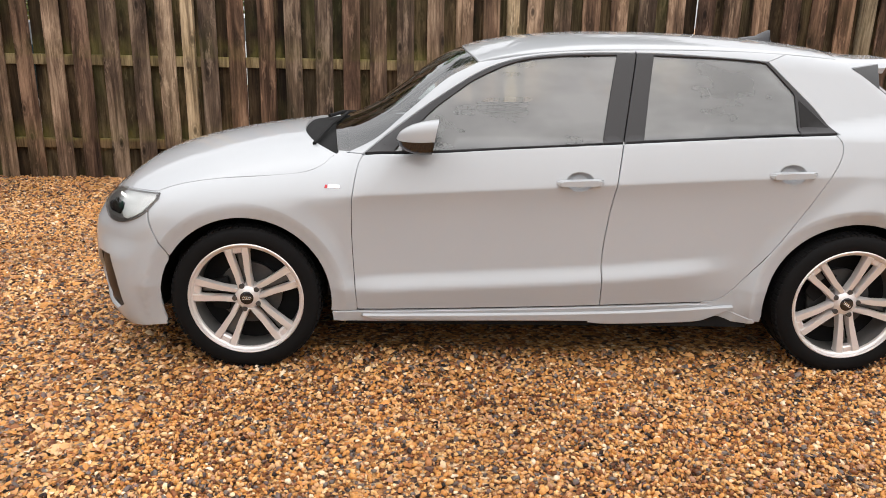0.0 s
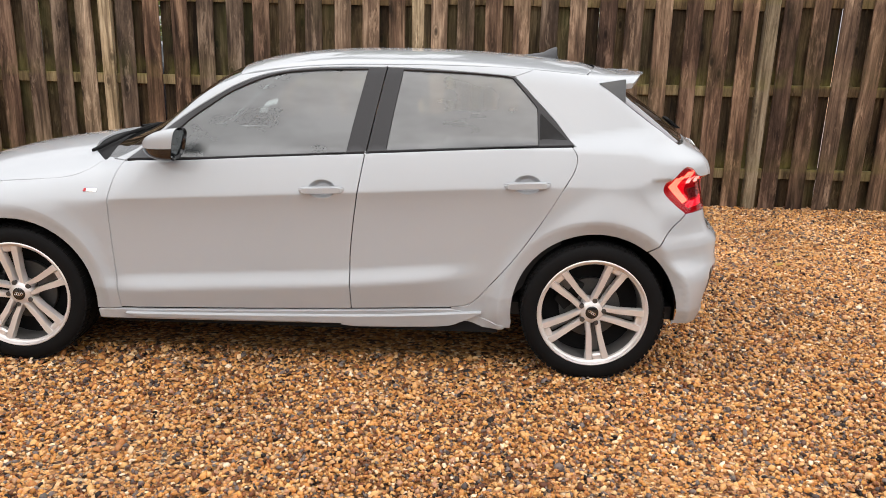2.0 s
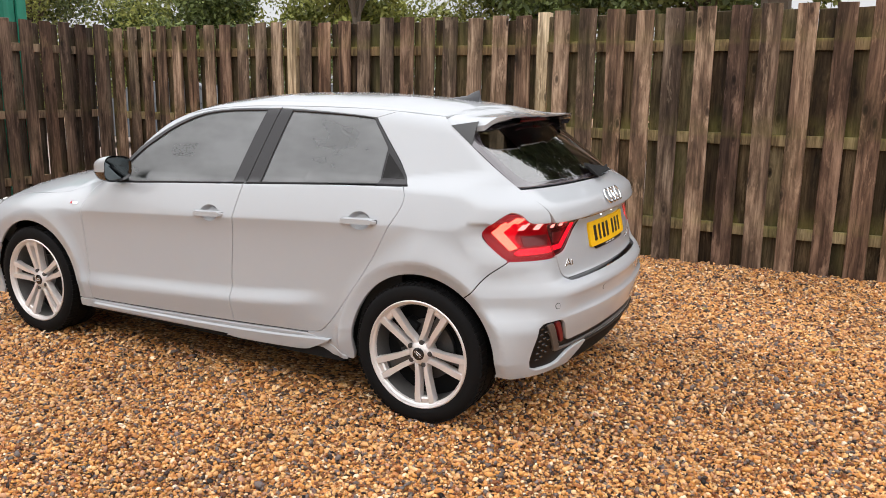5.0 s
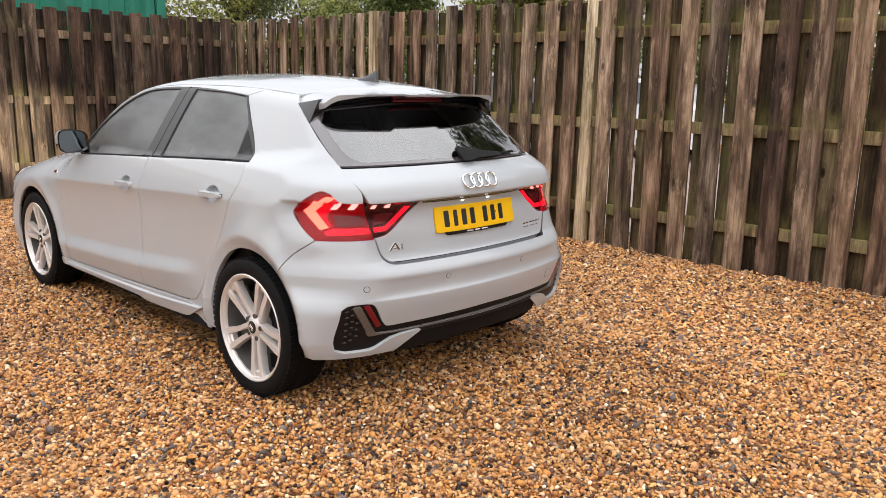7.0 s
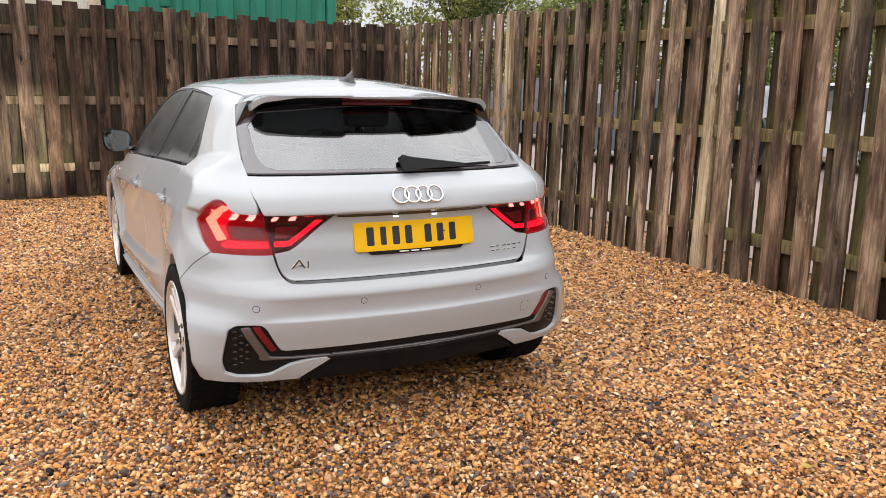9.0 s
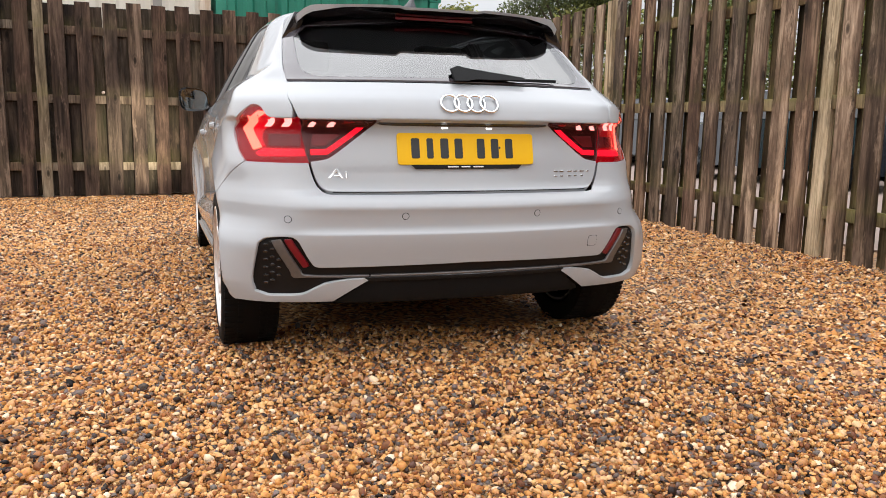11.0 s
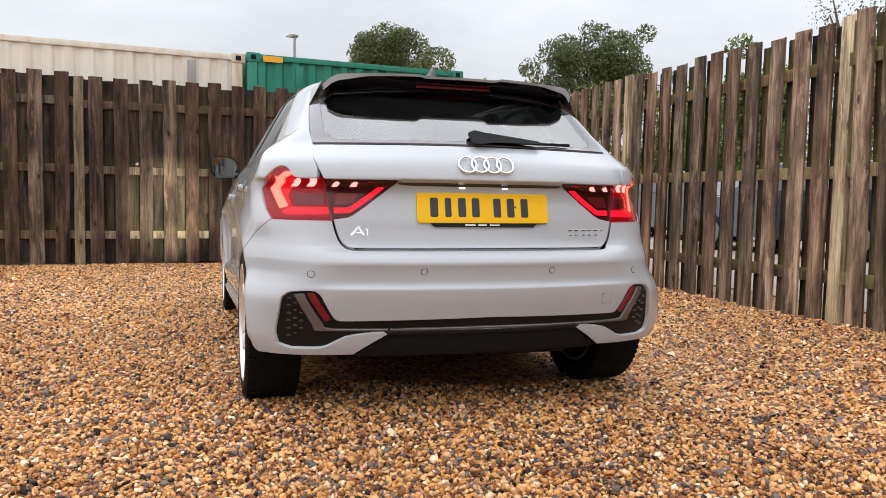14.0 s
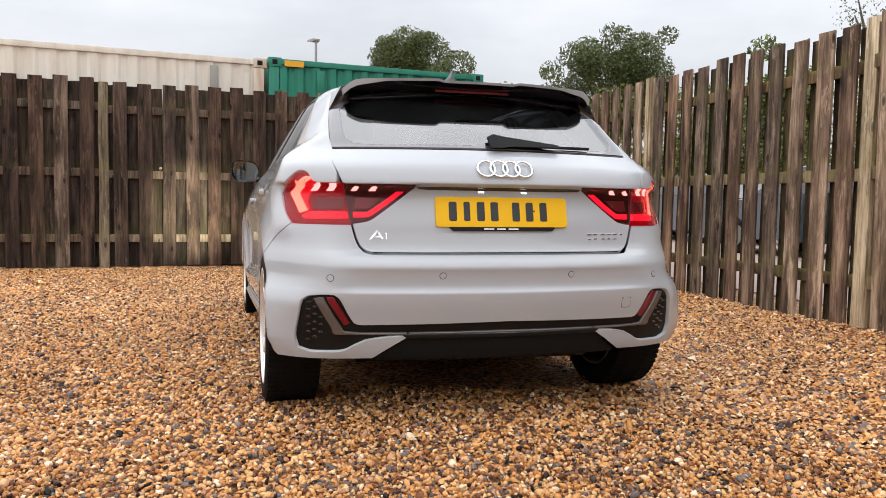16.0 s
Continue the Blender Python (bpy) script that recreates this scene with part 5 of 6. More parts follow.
# roof spoiler with gloss fins, and the high brake light under it
def spoiler():
    ny, nx = 45, 14
    ys = np.linspace(-.545, .545, ny)
    top_v, low_v = [], []
    for y in ys:
        a = abs(y)
        x0 = 1.325 - .33 * a * a
        notch = float(step(a, .175, .145))
        x1 = 1.562 - .36 * a * a - .014 * notch - 5.0 * max(0, a - .49) ** 2
        z0 = float(top(np.array(x0), np.array(a))) - .004 - 1.2 * max(0, a - .47) ** 2 * 4
        z1 = 1.327 - .030 * a * a - .005 * notch - 8.0 * max(0, a - .48) ** 2
        for k in range(nx):
            t = k / (nx - 1)
            x = x0 + (x1 - x0) * t
            z = z0 + (z1 - z0) * t - .010 * math.sin(t * math.pi) * (1 - a)
            top_v.append((x, y, z))
            dep = .009 + .050 * (1 - t) ** 1.3 * (1 - .5 * float(step(a, .42, .545))) + .014 * float(step(a, .36, .50))
            low_v.append((x - .006 * t, y * (1 - .01), z - dep))
    V = top_v + low_v
    n, F, G = len(top_v), [], []
    for i in range(ny - 1):
        for k in range(nx - 1):
            q = i * nx + k
            F.append((q, q + 1, q + nx + 1, q + nx))
            G.append((n + q, n + q + nx, n + q + nx + 1, n + q + 1))
    edge = [i * nx + nx - 1 for i in range(ny)]
    rim = [(edge[i], n + edge[i], n + edge[i + 1], edge[i + 1]) for i in range(ny - 1)]
    for i in (0, ny - 1):
        for k in range(nx - 1):
            q = i * nx + k
            rim.append((q, n + q, n + q + 1, q + 1) if i == 0 else (q + 1, n + q + 1, n + q, q))
    bm = bmesh.new()
    vs = [bm.verts.new(v) for v in V]
    for f in F + rim:
        bm.faces.new([vs[i] for i in f])
    for v in list(bm.verts):
        if not v.link_faces:
            bm.verts.remove(v)
    sp = part("roof_spoiler", bm, PAINT, tailgate)
    bm = bmesh.new()
    vs = [bm.verts.new((v[0], v[1], v[2] - .0005)) for v in low_v]
    for f in G:
        bm.faces.new([vs[i - n] for i in f])
    part("underside", bm, GLOSS_BLACK, sp, "gloss black underside")
    part("brake_light", box((1.44, -.16, 1.287), (1.452, .16, 1.297)), LAMP_RED, sp, "unlit red high brake light", bevel=.002)
    for sy in (1, -1):
        bm = bmesh.new()
        A = [(1.286, -.572, 1.280), (1.405, -.546, 1.300), (1.402, -.598, 1.196)]
        o = [bm.verts.new((x, y * sy, z)) for x, y, z in A]
        i_ = [bm.verts.new((x - .01, (y + .05) * sy, z)) for x, y, z in A]
        bm.faces.new(o)
        bm.faces.new(i_[::-1])
        for k in range(3):
            bm.faces.new((o[k], i_[k], i_[(k + 1) % 3], o[(k + 1) % 3]))
        part("side_fin", bm, GLOSS_BLACK, sp, "gloss black fin beside the window", bevel=.003)


spoiler()

# rear wiper
bm = prism([(-.035, 1.040), (-.030, 1.086), (.000, 1.098), (.045, 1.088), (.260, 1.062), (.265, 1.046), (.06, 1.052), (.020, 1.040)], 0, .020, plane="yz")
wiper = part("rear_wiper", bm, MATT_BLACK, tailgate, "black wiper arm", bevel=.004)
for v in wiper.data.vertices:
    v.co.x += float(rear(np.array(abs(v.co.y)), np.array(v.co.z))) + .022
tube([(1.750, .10, 1.054), (1.738, .25, 1.052), (1.700, .415, 1.054)], .006, bm := bmesh.new(), 6)
part("wiper_blade", bm, MATT_BLACK, wiper)

# roof aerial
bm = bmesh.new()
rings = []
for x, h, w in ((.985, .004, .010), (1.03, .014, .024), (1.08, .026, .022), (1.112, .046, .012), (1.140, .060, .006), (1.150, .058, .004), (1.152, .020, .014), (1.158, .004, .020)):
    z = float(top(np.array(x), np.array(0.0))) - .004
    rings.append([bm.verts.new((x, w * math.cos(a), z + h * max(0, math.sin(a)) ** .7 if math.sin(a) > 0 else z)) for a in np.linspace(-.2, math.pi + .2, 9)])
for a, b in zip(rings[:-1], rings[1:]):
    for i in range(8):
        bm.faces.new((a[i], a[i + 1], b[i + 1], b[i]))
part("aerial_fin", bm, plain("aerial_grey", (0.07, 0.07, 0.075), 0.35), car, "dark grey shark-fin aerial")


# door handles
def handle(x0, z0, x1, z1, doors):
    for k, sy in enumerate((1, -1)):
        bm = bmesh.new()
        rings = []
        n = 13
        for i in range(n):
            t = i / (n - 1)
            x, z = x0 + (x1 - x0) * t, z0 + (z1 - z0) * t
            e = min(1.0, (1 - abs(2 * t - 1)) * 6 + .25)
            y = -float(on_side([(x, z - .045)])[0, 1])
            lift = .026 * min(1, (1 - abs(2 * t - 1)) * 5 + .25)
            h = .0158 * (e ** .5)
            rings.append([bm.verts.new((x, sy * -(y - .004 + lift * (.25 if j in (0, 1) else 1.0)), z + q)) for j, q in enumerate((-h, h, h * .72, -h * .72))])
            rings[-1] = rings[-1][:2] + rings[-1][2:]
        for a, b in zip(rings[:-1], rings[1:]):
            for i in range(4):
                bm.faces.new((a[i], a[(i + 1) % 4], b[(i + 1) % 4], b[i]))
        bm.faces.new(rings[0][::-1])
        bm.faces.new(rings[-1])
        bmesh.ops.bevel(bm, geom=[e for e in bm.edges if abs(e.verts[0].co.x - e.verts[1].co.x) > .004], offset=.004, segments=3, affect="EDGES")
        part("door_handle", bm, PAINT, doors[k], "body-coloured pull handle")


handle(-.002, .817, .194, .824, front_door)
handle(.872, .857, 1.068, .866, rear_door)


# door mirrors
for k, sy in enumerate((1, -1)):
    mir = empty("door_mirror")
    mir.parent = front_door[k]
    tagged(mir, "grey door mirror with black base")
    shell, base = bmesh.new(), bmesh.new()
    n, m = 14, 20
    cy, cz = -.868, 1.008

    def outline(a, t):
        """The housing's cross-section: t from the nose to the glass."""
        s = (1 - (1 - t) ** 2.0) ** .5
        yy = math.copysign(abs(math.cos(a)) ** .60, math.cos(a))
        zz = math.copysign(abs(math.sin(a)) ** .62, math.sin(a))
        return Vector((-.650 + .152 * t + .015 * zz * t, cy + .086 * s * yy - .010 * zz * s, cz - .002 + .068 * s * zz * (1 - .10 * yy) - .012 * (1 - t)))
    for bm_, lo_a, hi_a in ((shell, -3, 183), (base, 183, 357)):
        rows = []
        for i in range(n + 1):
            t = max(.002, i / n)
            rows.append([bm_.verts.new(outline(radians(a), t) * 1.0) for a in np.linspace(lo_a, hi_a, m)])
        for a, b in zip(rows[:-1], rows[1:]):
            for j in range(m - 1):
                bm_.faces.new((a[j], a[j + 1], b[j + 1], b[j]))
        for v in bm_.verts:
            v.co.y *= sy
    part("mirror_shell", shell, PAINT, mir, "pale grey shell")
    part("mirror_base", base, GLOSS_BLACK, mir, "gloss black lower half")
    bm = bmesh.new()
    ring = [bm.verts.new(Vector((outline(a, 1.0).x + .001, sy * (cy + (outline(a, 1.0).y - cy) * .99), cz + (outline(a, 1.0).z - cz) * .99))) for a in np.linspace(0, math.tau, 32, endpoint=False)]
    inner = [bm.verts.new(Vector((v.co.x - .010, sy * cy + (v.co.y - sy * cy) * .88, cz + (v.co.z - cz) * .86))) for v in ring]
    for i in range(32):
        bm.faces.new((ring[i], ring[(i + 1) % 32], inner[(i + 1) % 32], inner[i]))
    part("mirror_rim", bm, GLOSS_BLACK, mir, "black rim")
    bm = bmesh.new()
    bm.faces.new([bm.verts.new(v_) for v_ in [Vector((outline(a, 1.0).x - .009, sy * (cy + (outline(a, 1.0).y - cy) * .89), cz + (outline(a, 1.0).z - cz) * .87)) for a in np.linspace(0, math.tau, 32, endpoint=False)]])
    part("mirror_glass", bm, plain("mirror_silver", (0.20, 0.23, 0.24), 0.03, 1.0, 0, 0.0), mir, "mirror glass", smooth=False)
    bm = prism([(-.635, .943), (-.625, .960), (-.565, .964), (-.545, .948), (-.56, .936)], sy * -.80, sy * -.735, plane="xz")
    part("mirror_foot", bm, MATT_BLACK, mir, "black foot", bevel=.006)

# small badge on each front wing
for sy in (1, -1):
    for x0, x1, mt in ((-.944, -.932, RED_PAINT), (-.931, -.882, CHROME)):
        V, F, N = sheet("side", loop("side", [(x0, .783), (x1, .783)], [(x1, .796), (x0 + .003, .796)], spacing=.008), res=.02, gap=0, lip=.003, out=.003, wrap=.001)
        fl = np.array((1, sy, 1))
        link("wing_badge", V * fl, F if sy > 0 else [f[::-1] for f in F], mt, fender[0 if sy > 0 else 1], normals=N * fl)


# wheels
def wheel_parts(root):
    tyre_prof = [(.236, -.095), (.246, -.104), (.268, -.108), (.290, -.106), (.304, -.098), (.310, -.086), (.312, -.05), (.3125, 0), (.312, .05), (.310, .086), (.304, .098), (.290, .106), (.268, .108), (.246, .104), (.236, .095)]
    tyre = part("tyre", lathe(tyre_prof, seg=96), RUBBER, root, "black tyre")
    bm = bmesh.new()
    for i in range(72):  # tread ribs and shoulder sipes
        a = i * math.tau / 72
        m = Matrix.Rotation(-a, 4, "Y")
        for y0, y1 in ((-.098, -.060), (-.050, -.030), (.030, .050), (.060, .098)):
            r = .3115 if abs(y0 + y1) > .14 else .3135
            vs = [bm.verts.new(m @ Vector((r + .0016, y, s))) for y, s in ((y0, -.0095), (y1, -.0075), (y1, .0105), (y0, .0085))]
            ws = [bm.verts.new(m @ Vector((r - .006, y, s))) for y, s in ((y0, -.0100), (y1, -.0080), (y1, .0110), (y0, .0090))]
            bm.faces.new(vs)
            for k in range(4):
                bm.faces.new((vs[k], ws[k], ws[(k + 1) % 4], vs[(k + 1) % 4]))
    tagged(part("tread", bm, RUBBER, tyre), kind="stuff")
    lip_prof = [(.241, -.098), (.243, -.103), (.239, -.1065), (.234, -.1045), (.231, -.096), (.2245, -.0935), (.2215, -.089), (.2205, -.078), (.227, -.076), (.236, -.07)]
    rim = part("rim", lathe(lip_prof, seg=96), ALLOY, root, "silver alloy rim")
    # the barrel's darker alloy has the shade inside the wheel in its colour
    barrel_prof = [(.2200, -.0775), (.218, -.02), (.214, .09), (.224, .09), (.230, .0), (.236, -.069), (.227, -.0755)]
    part("barrel", lathe(barrel_prof, seg=72), ALLOY_DARK, rim, "inner barrel of the rim, darkened as in shade")
    def bar(name, pts, y_hub, y_rim, th, mat):
        """A spoke as a bevelled bar, its face leaning from the hub to the rim."""
        bm = bmesh.new()
        k = len(pts)
        def yy(p):
            r = math.hypot(*p)
            return y_hub + (y_rim - y_hub) * max(0, min(1, (r - .05) / .17))
        a = [bm.verts.new((x, yy((x, z)), z)) for x, z in pts]
        b = [bm.verts.new((x, yy((x, z)) + th, z)) for x, z in pts]
        bm.faces.new(a)
        bm.faces.new(b[::-1])
        for i in range(k):
            bm.faces.new((a[i], b[i], b[(i + 1) % k], a[(i + 1) % k]))
        bmesh.ops.bevel(bm, geom=list({e for v in a for e in v.link_edges if e.other_vert(v) in a}), offset=.0065, segments=1, affect="EDGES")
        return part(name, bm, mat, rim)
    first = []
    for i in range(5):
        turn = Matrix.Rotation(-radians(72 * i), 4, "Y")
        left = [(-.034, .036), (-.008, .046), (-.012, .110), (-.019, .180), (-.017, .2275), (-.056, .2215), (-.047, .190), (-.035, .110)]
        swing = [(x * .989 - z * .148, x * .148 + z * .989) for x, z in left]
        right = [(-x * .989 - z * .148, -x * .148 + z * .989) for x, z in left[::-1]]
        web = [(x * .989 - z * .148, x * .148 + z * .989) for x, z in ((-.024, .196), (.024, .196), (.020, .2285), (-.020, .2285))]
        # pocket floor between twin spokes, shade put into its alloy colour
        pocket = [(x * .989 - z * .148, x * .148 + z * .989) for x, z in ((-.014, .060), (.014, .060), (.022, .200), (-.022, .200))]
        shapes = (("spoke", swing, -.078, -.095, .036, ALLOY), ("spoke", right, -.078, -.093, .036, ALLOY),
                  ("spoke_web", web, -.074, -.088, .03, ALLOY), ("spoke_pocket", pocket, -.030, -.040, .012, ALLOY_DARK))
        for j, sh in enumerate(shapes):
            if i == 0:
                first.append(bar(*sh))
            else:
                o = new(first[j].name.split(".")[0], first[j].data)
                o.parent = rim
                o.matrix_basis = turn
    bm = bmesh.new()
    lathe([(.004, -.086), (.030, -.086), (.034, -.084), (.046, -.080), (.056, -.066), (.058, -.02), (.004, -.02)], bm, 40)
    hub = part("hub", bm, ALLOY, rim)
    cap = part("centre_cap", lathe([(.001, -.0905), (.024, -.0905), (.0285, -.088), (.0285, -.078), (.001, -.078)], seg=32), GLOSS_BLACK, rim, "black centre cap")
    for x in (-.0125, -.0042, .0042, .0125):
        bm = bmesh.new()
        lathe([(.0058 + .0010 * math.cos(a), -.0912 + .0008 * math.sin(a)) for a in np.linspace(0, math.tau, 6, endpoint=False)], bm, 18)
        ob = part("cap_ring", bm, CHROME, rim)
        ob.matrix_basis = pose(x, 0, 0)
    for i in range(5):
        a = radians(72 * i + 41)
        bm = lathe([(.001, -.083), (.010, -.083), (.0115, -.080), (.0115, -.070), (.001, -.070)], seg=14)
        ob = part("wheel_bolt", bm, STEEL, rim)
        ob.matrix_basis = pose(.053 * math.cos(a), 0, .053 * math.sin(a))
    part("brake_disc", lathe([(.03, -.010), (.135, -.010), (.135, .012), (.03, .012)], seg=48), STEEL, root, "grey brake disc")
    part("wheel_backing", lathe([(.001, .02), (.217, .02), (.217, .03), (.001, .03)], seg=32), MATT_BLACK, root)
    cal = prism([(-.155, -.06), (-.09, -.075), (-.075, 0), (-.09, .075), (-.155, .06), (-.168, 0)], -.035, .03)
    part("brake_caliper", cal, MATT_BLACK, root, bevel=.006)


first_wheel = tagged(empty("wheel"), "silver five-twin-spoke alloy wheel with black tyre")
wheel_parts(first_wheel)
WHEEL_Y = .747
first_wheel.matrix_basis = pose(-AXLE, -WHEEL_Y, HUB + .004, 0, 0, 0)
first_wheel.parent = car
for x, sy, spin in ((AXLE, 1, 35), (-AXLE, -1, 20), (AXLE, -1, -33)):
    w = copy_thing(first_wheel, pose(x, -WHEEL_Y * sy, HUB + .004, 0, spin, 0 if sy > 0 else 180))
    w.parent = car

# dark wheel houses, floor pan and cabin tub
for ax in (-AXLE, AXLE):
    for sy in (1, -1):
        bm = bmesh.new()
        rows = []
        for y, r in ((-.780, .370), (-.76, .380), (-.52, .382), (-.50, .05)):
            rows.append([bm.verts.new((ax + r * math.cos(radians(a)), y * sy, HUB + r * math.sin(radians(a)))) for a in np.linspace(-9, 189, 30)])
        for a, b in zip(rows[:-1], rows[1:]):
            for i in range(29):
                bm.faces.new((a[i], a[i + 1], b[i + 1], b[i]))
        part("wheel_house", bm, MATT_BLACK, car, "black wheel-arch liner")
pan = box((-1.9, -.50, .190), (1.55, .50, .240))
for sy in (1, -1):
    box((-.87, sy * .50, .185), (.87, sy * .80, .235), pan)
    box((-1.88, sy * .50, .20), (-1.66, sy * .62, .235), pan)
    box((1.50, sy * .30, .250), (1.74, sy * .58, .275), pan)
part("floor_pan", pan, MATT_BLACK, car, "black underbody")
part("silencer", tube([(1.50, .10, .245), (1.50, .50, .245)], .075, seg=18), STEEL, car, "grey steel exhaust silencer")
for x in (-AXLE, AXLE):
    part("axle_beam", tube([(x, -.66, HUB - .02), (x, .66, HUB - .02)], .035, seg=10), MATT_BLACK, car)

cabin = empty("cabin")
cabin.parent = car
tagged(cabin, "dark cabin with cloth seats")
part("cabin_floor", box((-.9, -.70, .24), (1.66, .70, .30)), CABIN, cabin)
part("bulkhead", box((-.96, -.66, .26), (-.90, .66, .88)), CABIN, cabin)
part("dashboard", prism([(-.92, .60), (-.92, .90), (-.80, .925), (-.52, .915), (-.42, .86), (-.46, .66)], -.66, .66), CABIN, cabin, "dark dashboard", bevel=.03)
for sy in (1, -1):
    part("door_lining", prism([(-.85, .30), (-.80, .895), (.2, .945), (1.14, .995), (1.14, .55), (.9, .30)], sy * .735, sy * .700), CABIN, cabin, "dark door lining", bevel=.01)
part("parcel_shelf", box((1.20, -.60, .93), (1.62, .60, .95)), CABIN, cabin)
head_v, head_f = [], []
for i, x in enumerate(np.linspace(-.28, 1.28, 14)):
    for j, y in enumerate(np.linspace(-.52, .52, 9)):
        head_v.append((x, y, float(top(np.array(x), np.array(abs(y)))) - .035))
for i in range(13):
    for j in range(8):
        q = i * 9 + j
        head_f.append((q, q + 1, q + 10, q + 9))
link("headlining", head_v, head_f, SCREEN_GREY, cabin, "pale grey headlining")
bm = lathe([(.180 + .014 * math.cos(a), .014 * math.sin(a)) for a in np.linspace(0, math.tau, 10, endpoint=False)], seg=40, axis="z")
box((-.17, -.016, -.008), (.17, .016, .008), bm)
box((-.05, -.06, -.012), (.05, .045, .014), bm)
sw = part("steering_wheel", bm, CABIN, cabin, "black steering wheel")
sw.matrix_basis = pose(-.33, .36, .90, 0, 65, 0)


def seat(x, y):
    s = empty("seat")
    s.parent = cabin
    tagged(s, "dark grey cloth seat with headrest")
    part("cushion", box((x - .42, y - .25, .36), (x + .08, y + .25, .55)), CLOTH, s, bevel=.05)
    bm = prism([(x + .02, .46), (x + .16, .44), (x + .34, 1.02), (x + .30, 1.10), (x + .22, 1.10)], y - .235, y + .235)
    part("backrest", bm, CLOTH, s, bevel=.045)
    hr = box((x + .27, y - .13, 1.13), (x + .37, y + .13, 1.29))
    part("headrest", hr, CLOTH, s, bevel=.035)
    for q in (-.06, .06):
        part("headrest_rod", tube([(x + .29, y + q, 1.06), (x + .32, y + q, 1.16)], .007, seg=8), CHROME, s)


seat(.10, -.36)
seat(.10, .36)
bench = empty("rear_bench")
bench.parent = cabin
tagged(bench, "dark grey cloth rear bench")
part("cushion", box((.62, -.60, .38), (1.10, .60, .56)), CLOTH, bench, bevel=.05)
part("backrest", prism([(1.02, .50), (1.16, .48), (1.30, .93), (1.24, .98), (1.16, .96)], -.60, .60), CLOTH, bench, bevel=.04)
for y in (-.36, 0, .36):
    part("headrest", box((1.20, y - .12, .96), (1.29, y + .12, 1.09)), CLOTH, bench, bevel=.03)

# front wipers on the scuttle
for y0, y1 in ((-.55, .02), (.02, .52)):
    pts = [(float(x), y, float(top(np.array(x), np.array(abs(y)))) + .006) for x, y in ((-1.02, y0), (-.975, (y0 + y1) / 2), (-.93, y1))]
    part("front_wiper", tube(pts, .009, seg=6), MATT_BLACK, car, "black windscreen wiper")


# ---- beyond the fences ----
def steel_mat(name, color, dirt, rust):
    m, n, l, b = material(name)
    big, streak = noise_tex(n, l, 1.3, 4), noise_tex(n, l, 7.0, 4, 0.6, "Object", (1, 1, 0.10))
    r = ramp(n, [(0.38, color), (0.72, dirt)])
    l.new(streak.outputs["Fac"], r.inputs["Fac"])
    k = ramp(n, [(0.62, (0, 0, 0)), (0.70, (1, 1, 1))])
    l.new(big.outputs["Fac"], k.inputs["Fac"])
    half = n.new("ShaderNodeMath")
    half.operation = "MULTIPLY"
    half.inputs[1].default_value = 0.35
    l.new(k.outputs["Color"], half.inputs[0])
    l.new(mixed(n, l, half.outputs["Value"], r.outputs["Color"], rust), b.inputs["Base Color"])
    b.inputs["Roughness"].default_value = 0.55
    return m


CREAM = steel_mat("cream_container_paint", (0.74, 0.68, 0.59), (0.60, 0.52, 0.42), (0.30, 0.17, 0.09))
GREEN = steel_mat("green_container_paint", (0.014, 0.20, 0.125), (0.012, 0.15, 0.095), (0.04, 0.09, 0.06))
RUSTED = steel_mat("rust_stained_cream_paint", (0.66, 0.58, 0.48), (0.36, 0.20, 0.10), (0.16, 0.07, 0.03))
VENT_GREY = plain("grey_vent_paint", (0.33, 0.31, 0.28), 0.7)
YELLOW = plain("yellow_sticker", (0.75, 0.36, 0.01), 0.5)


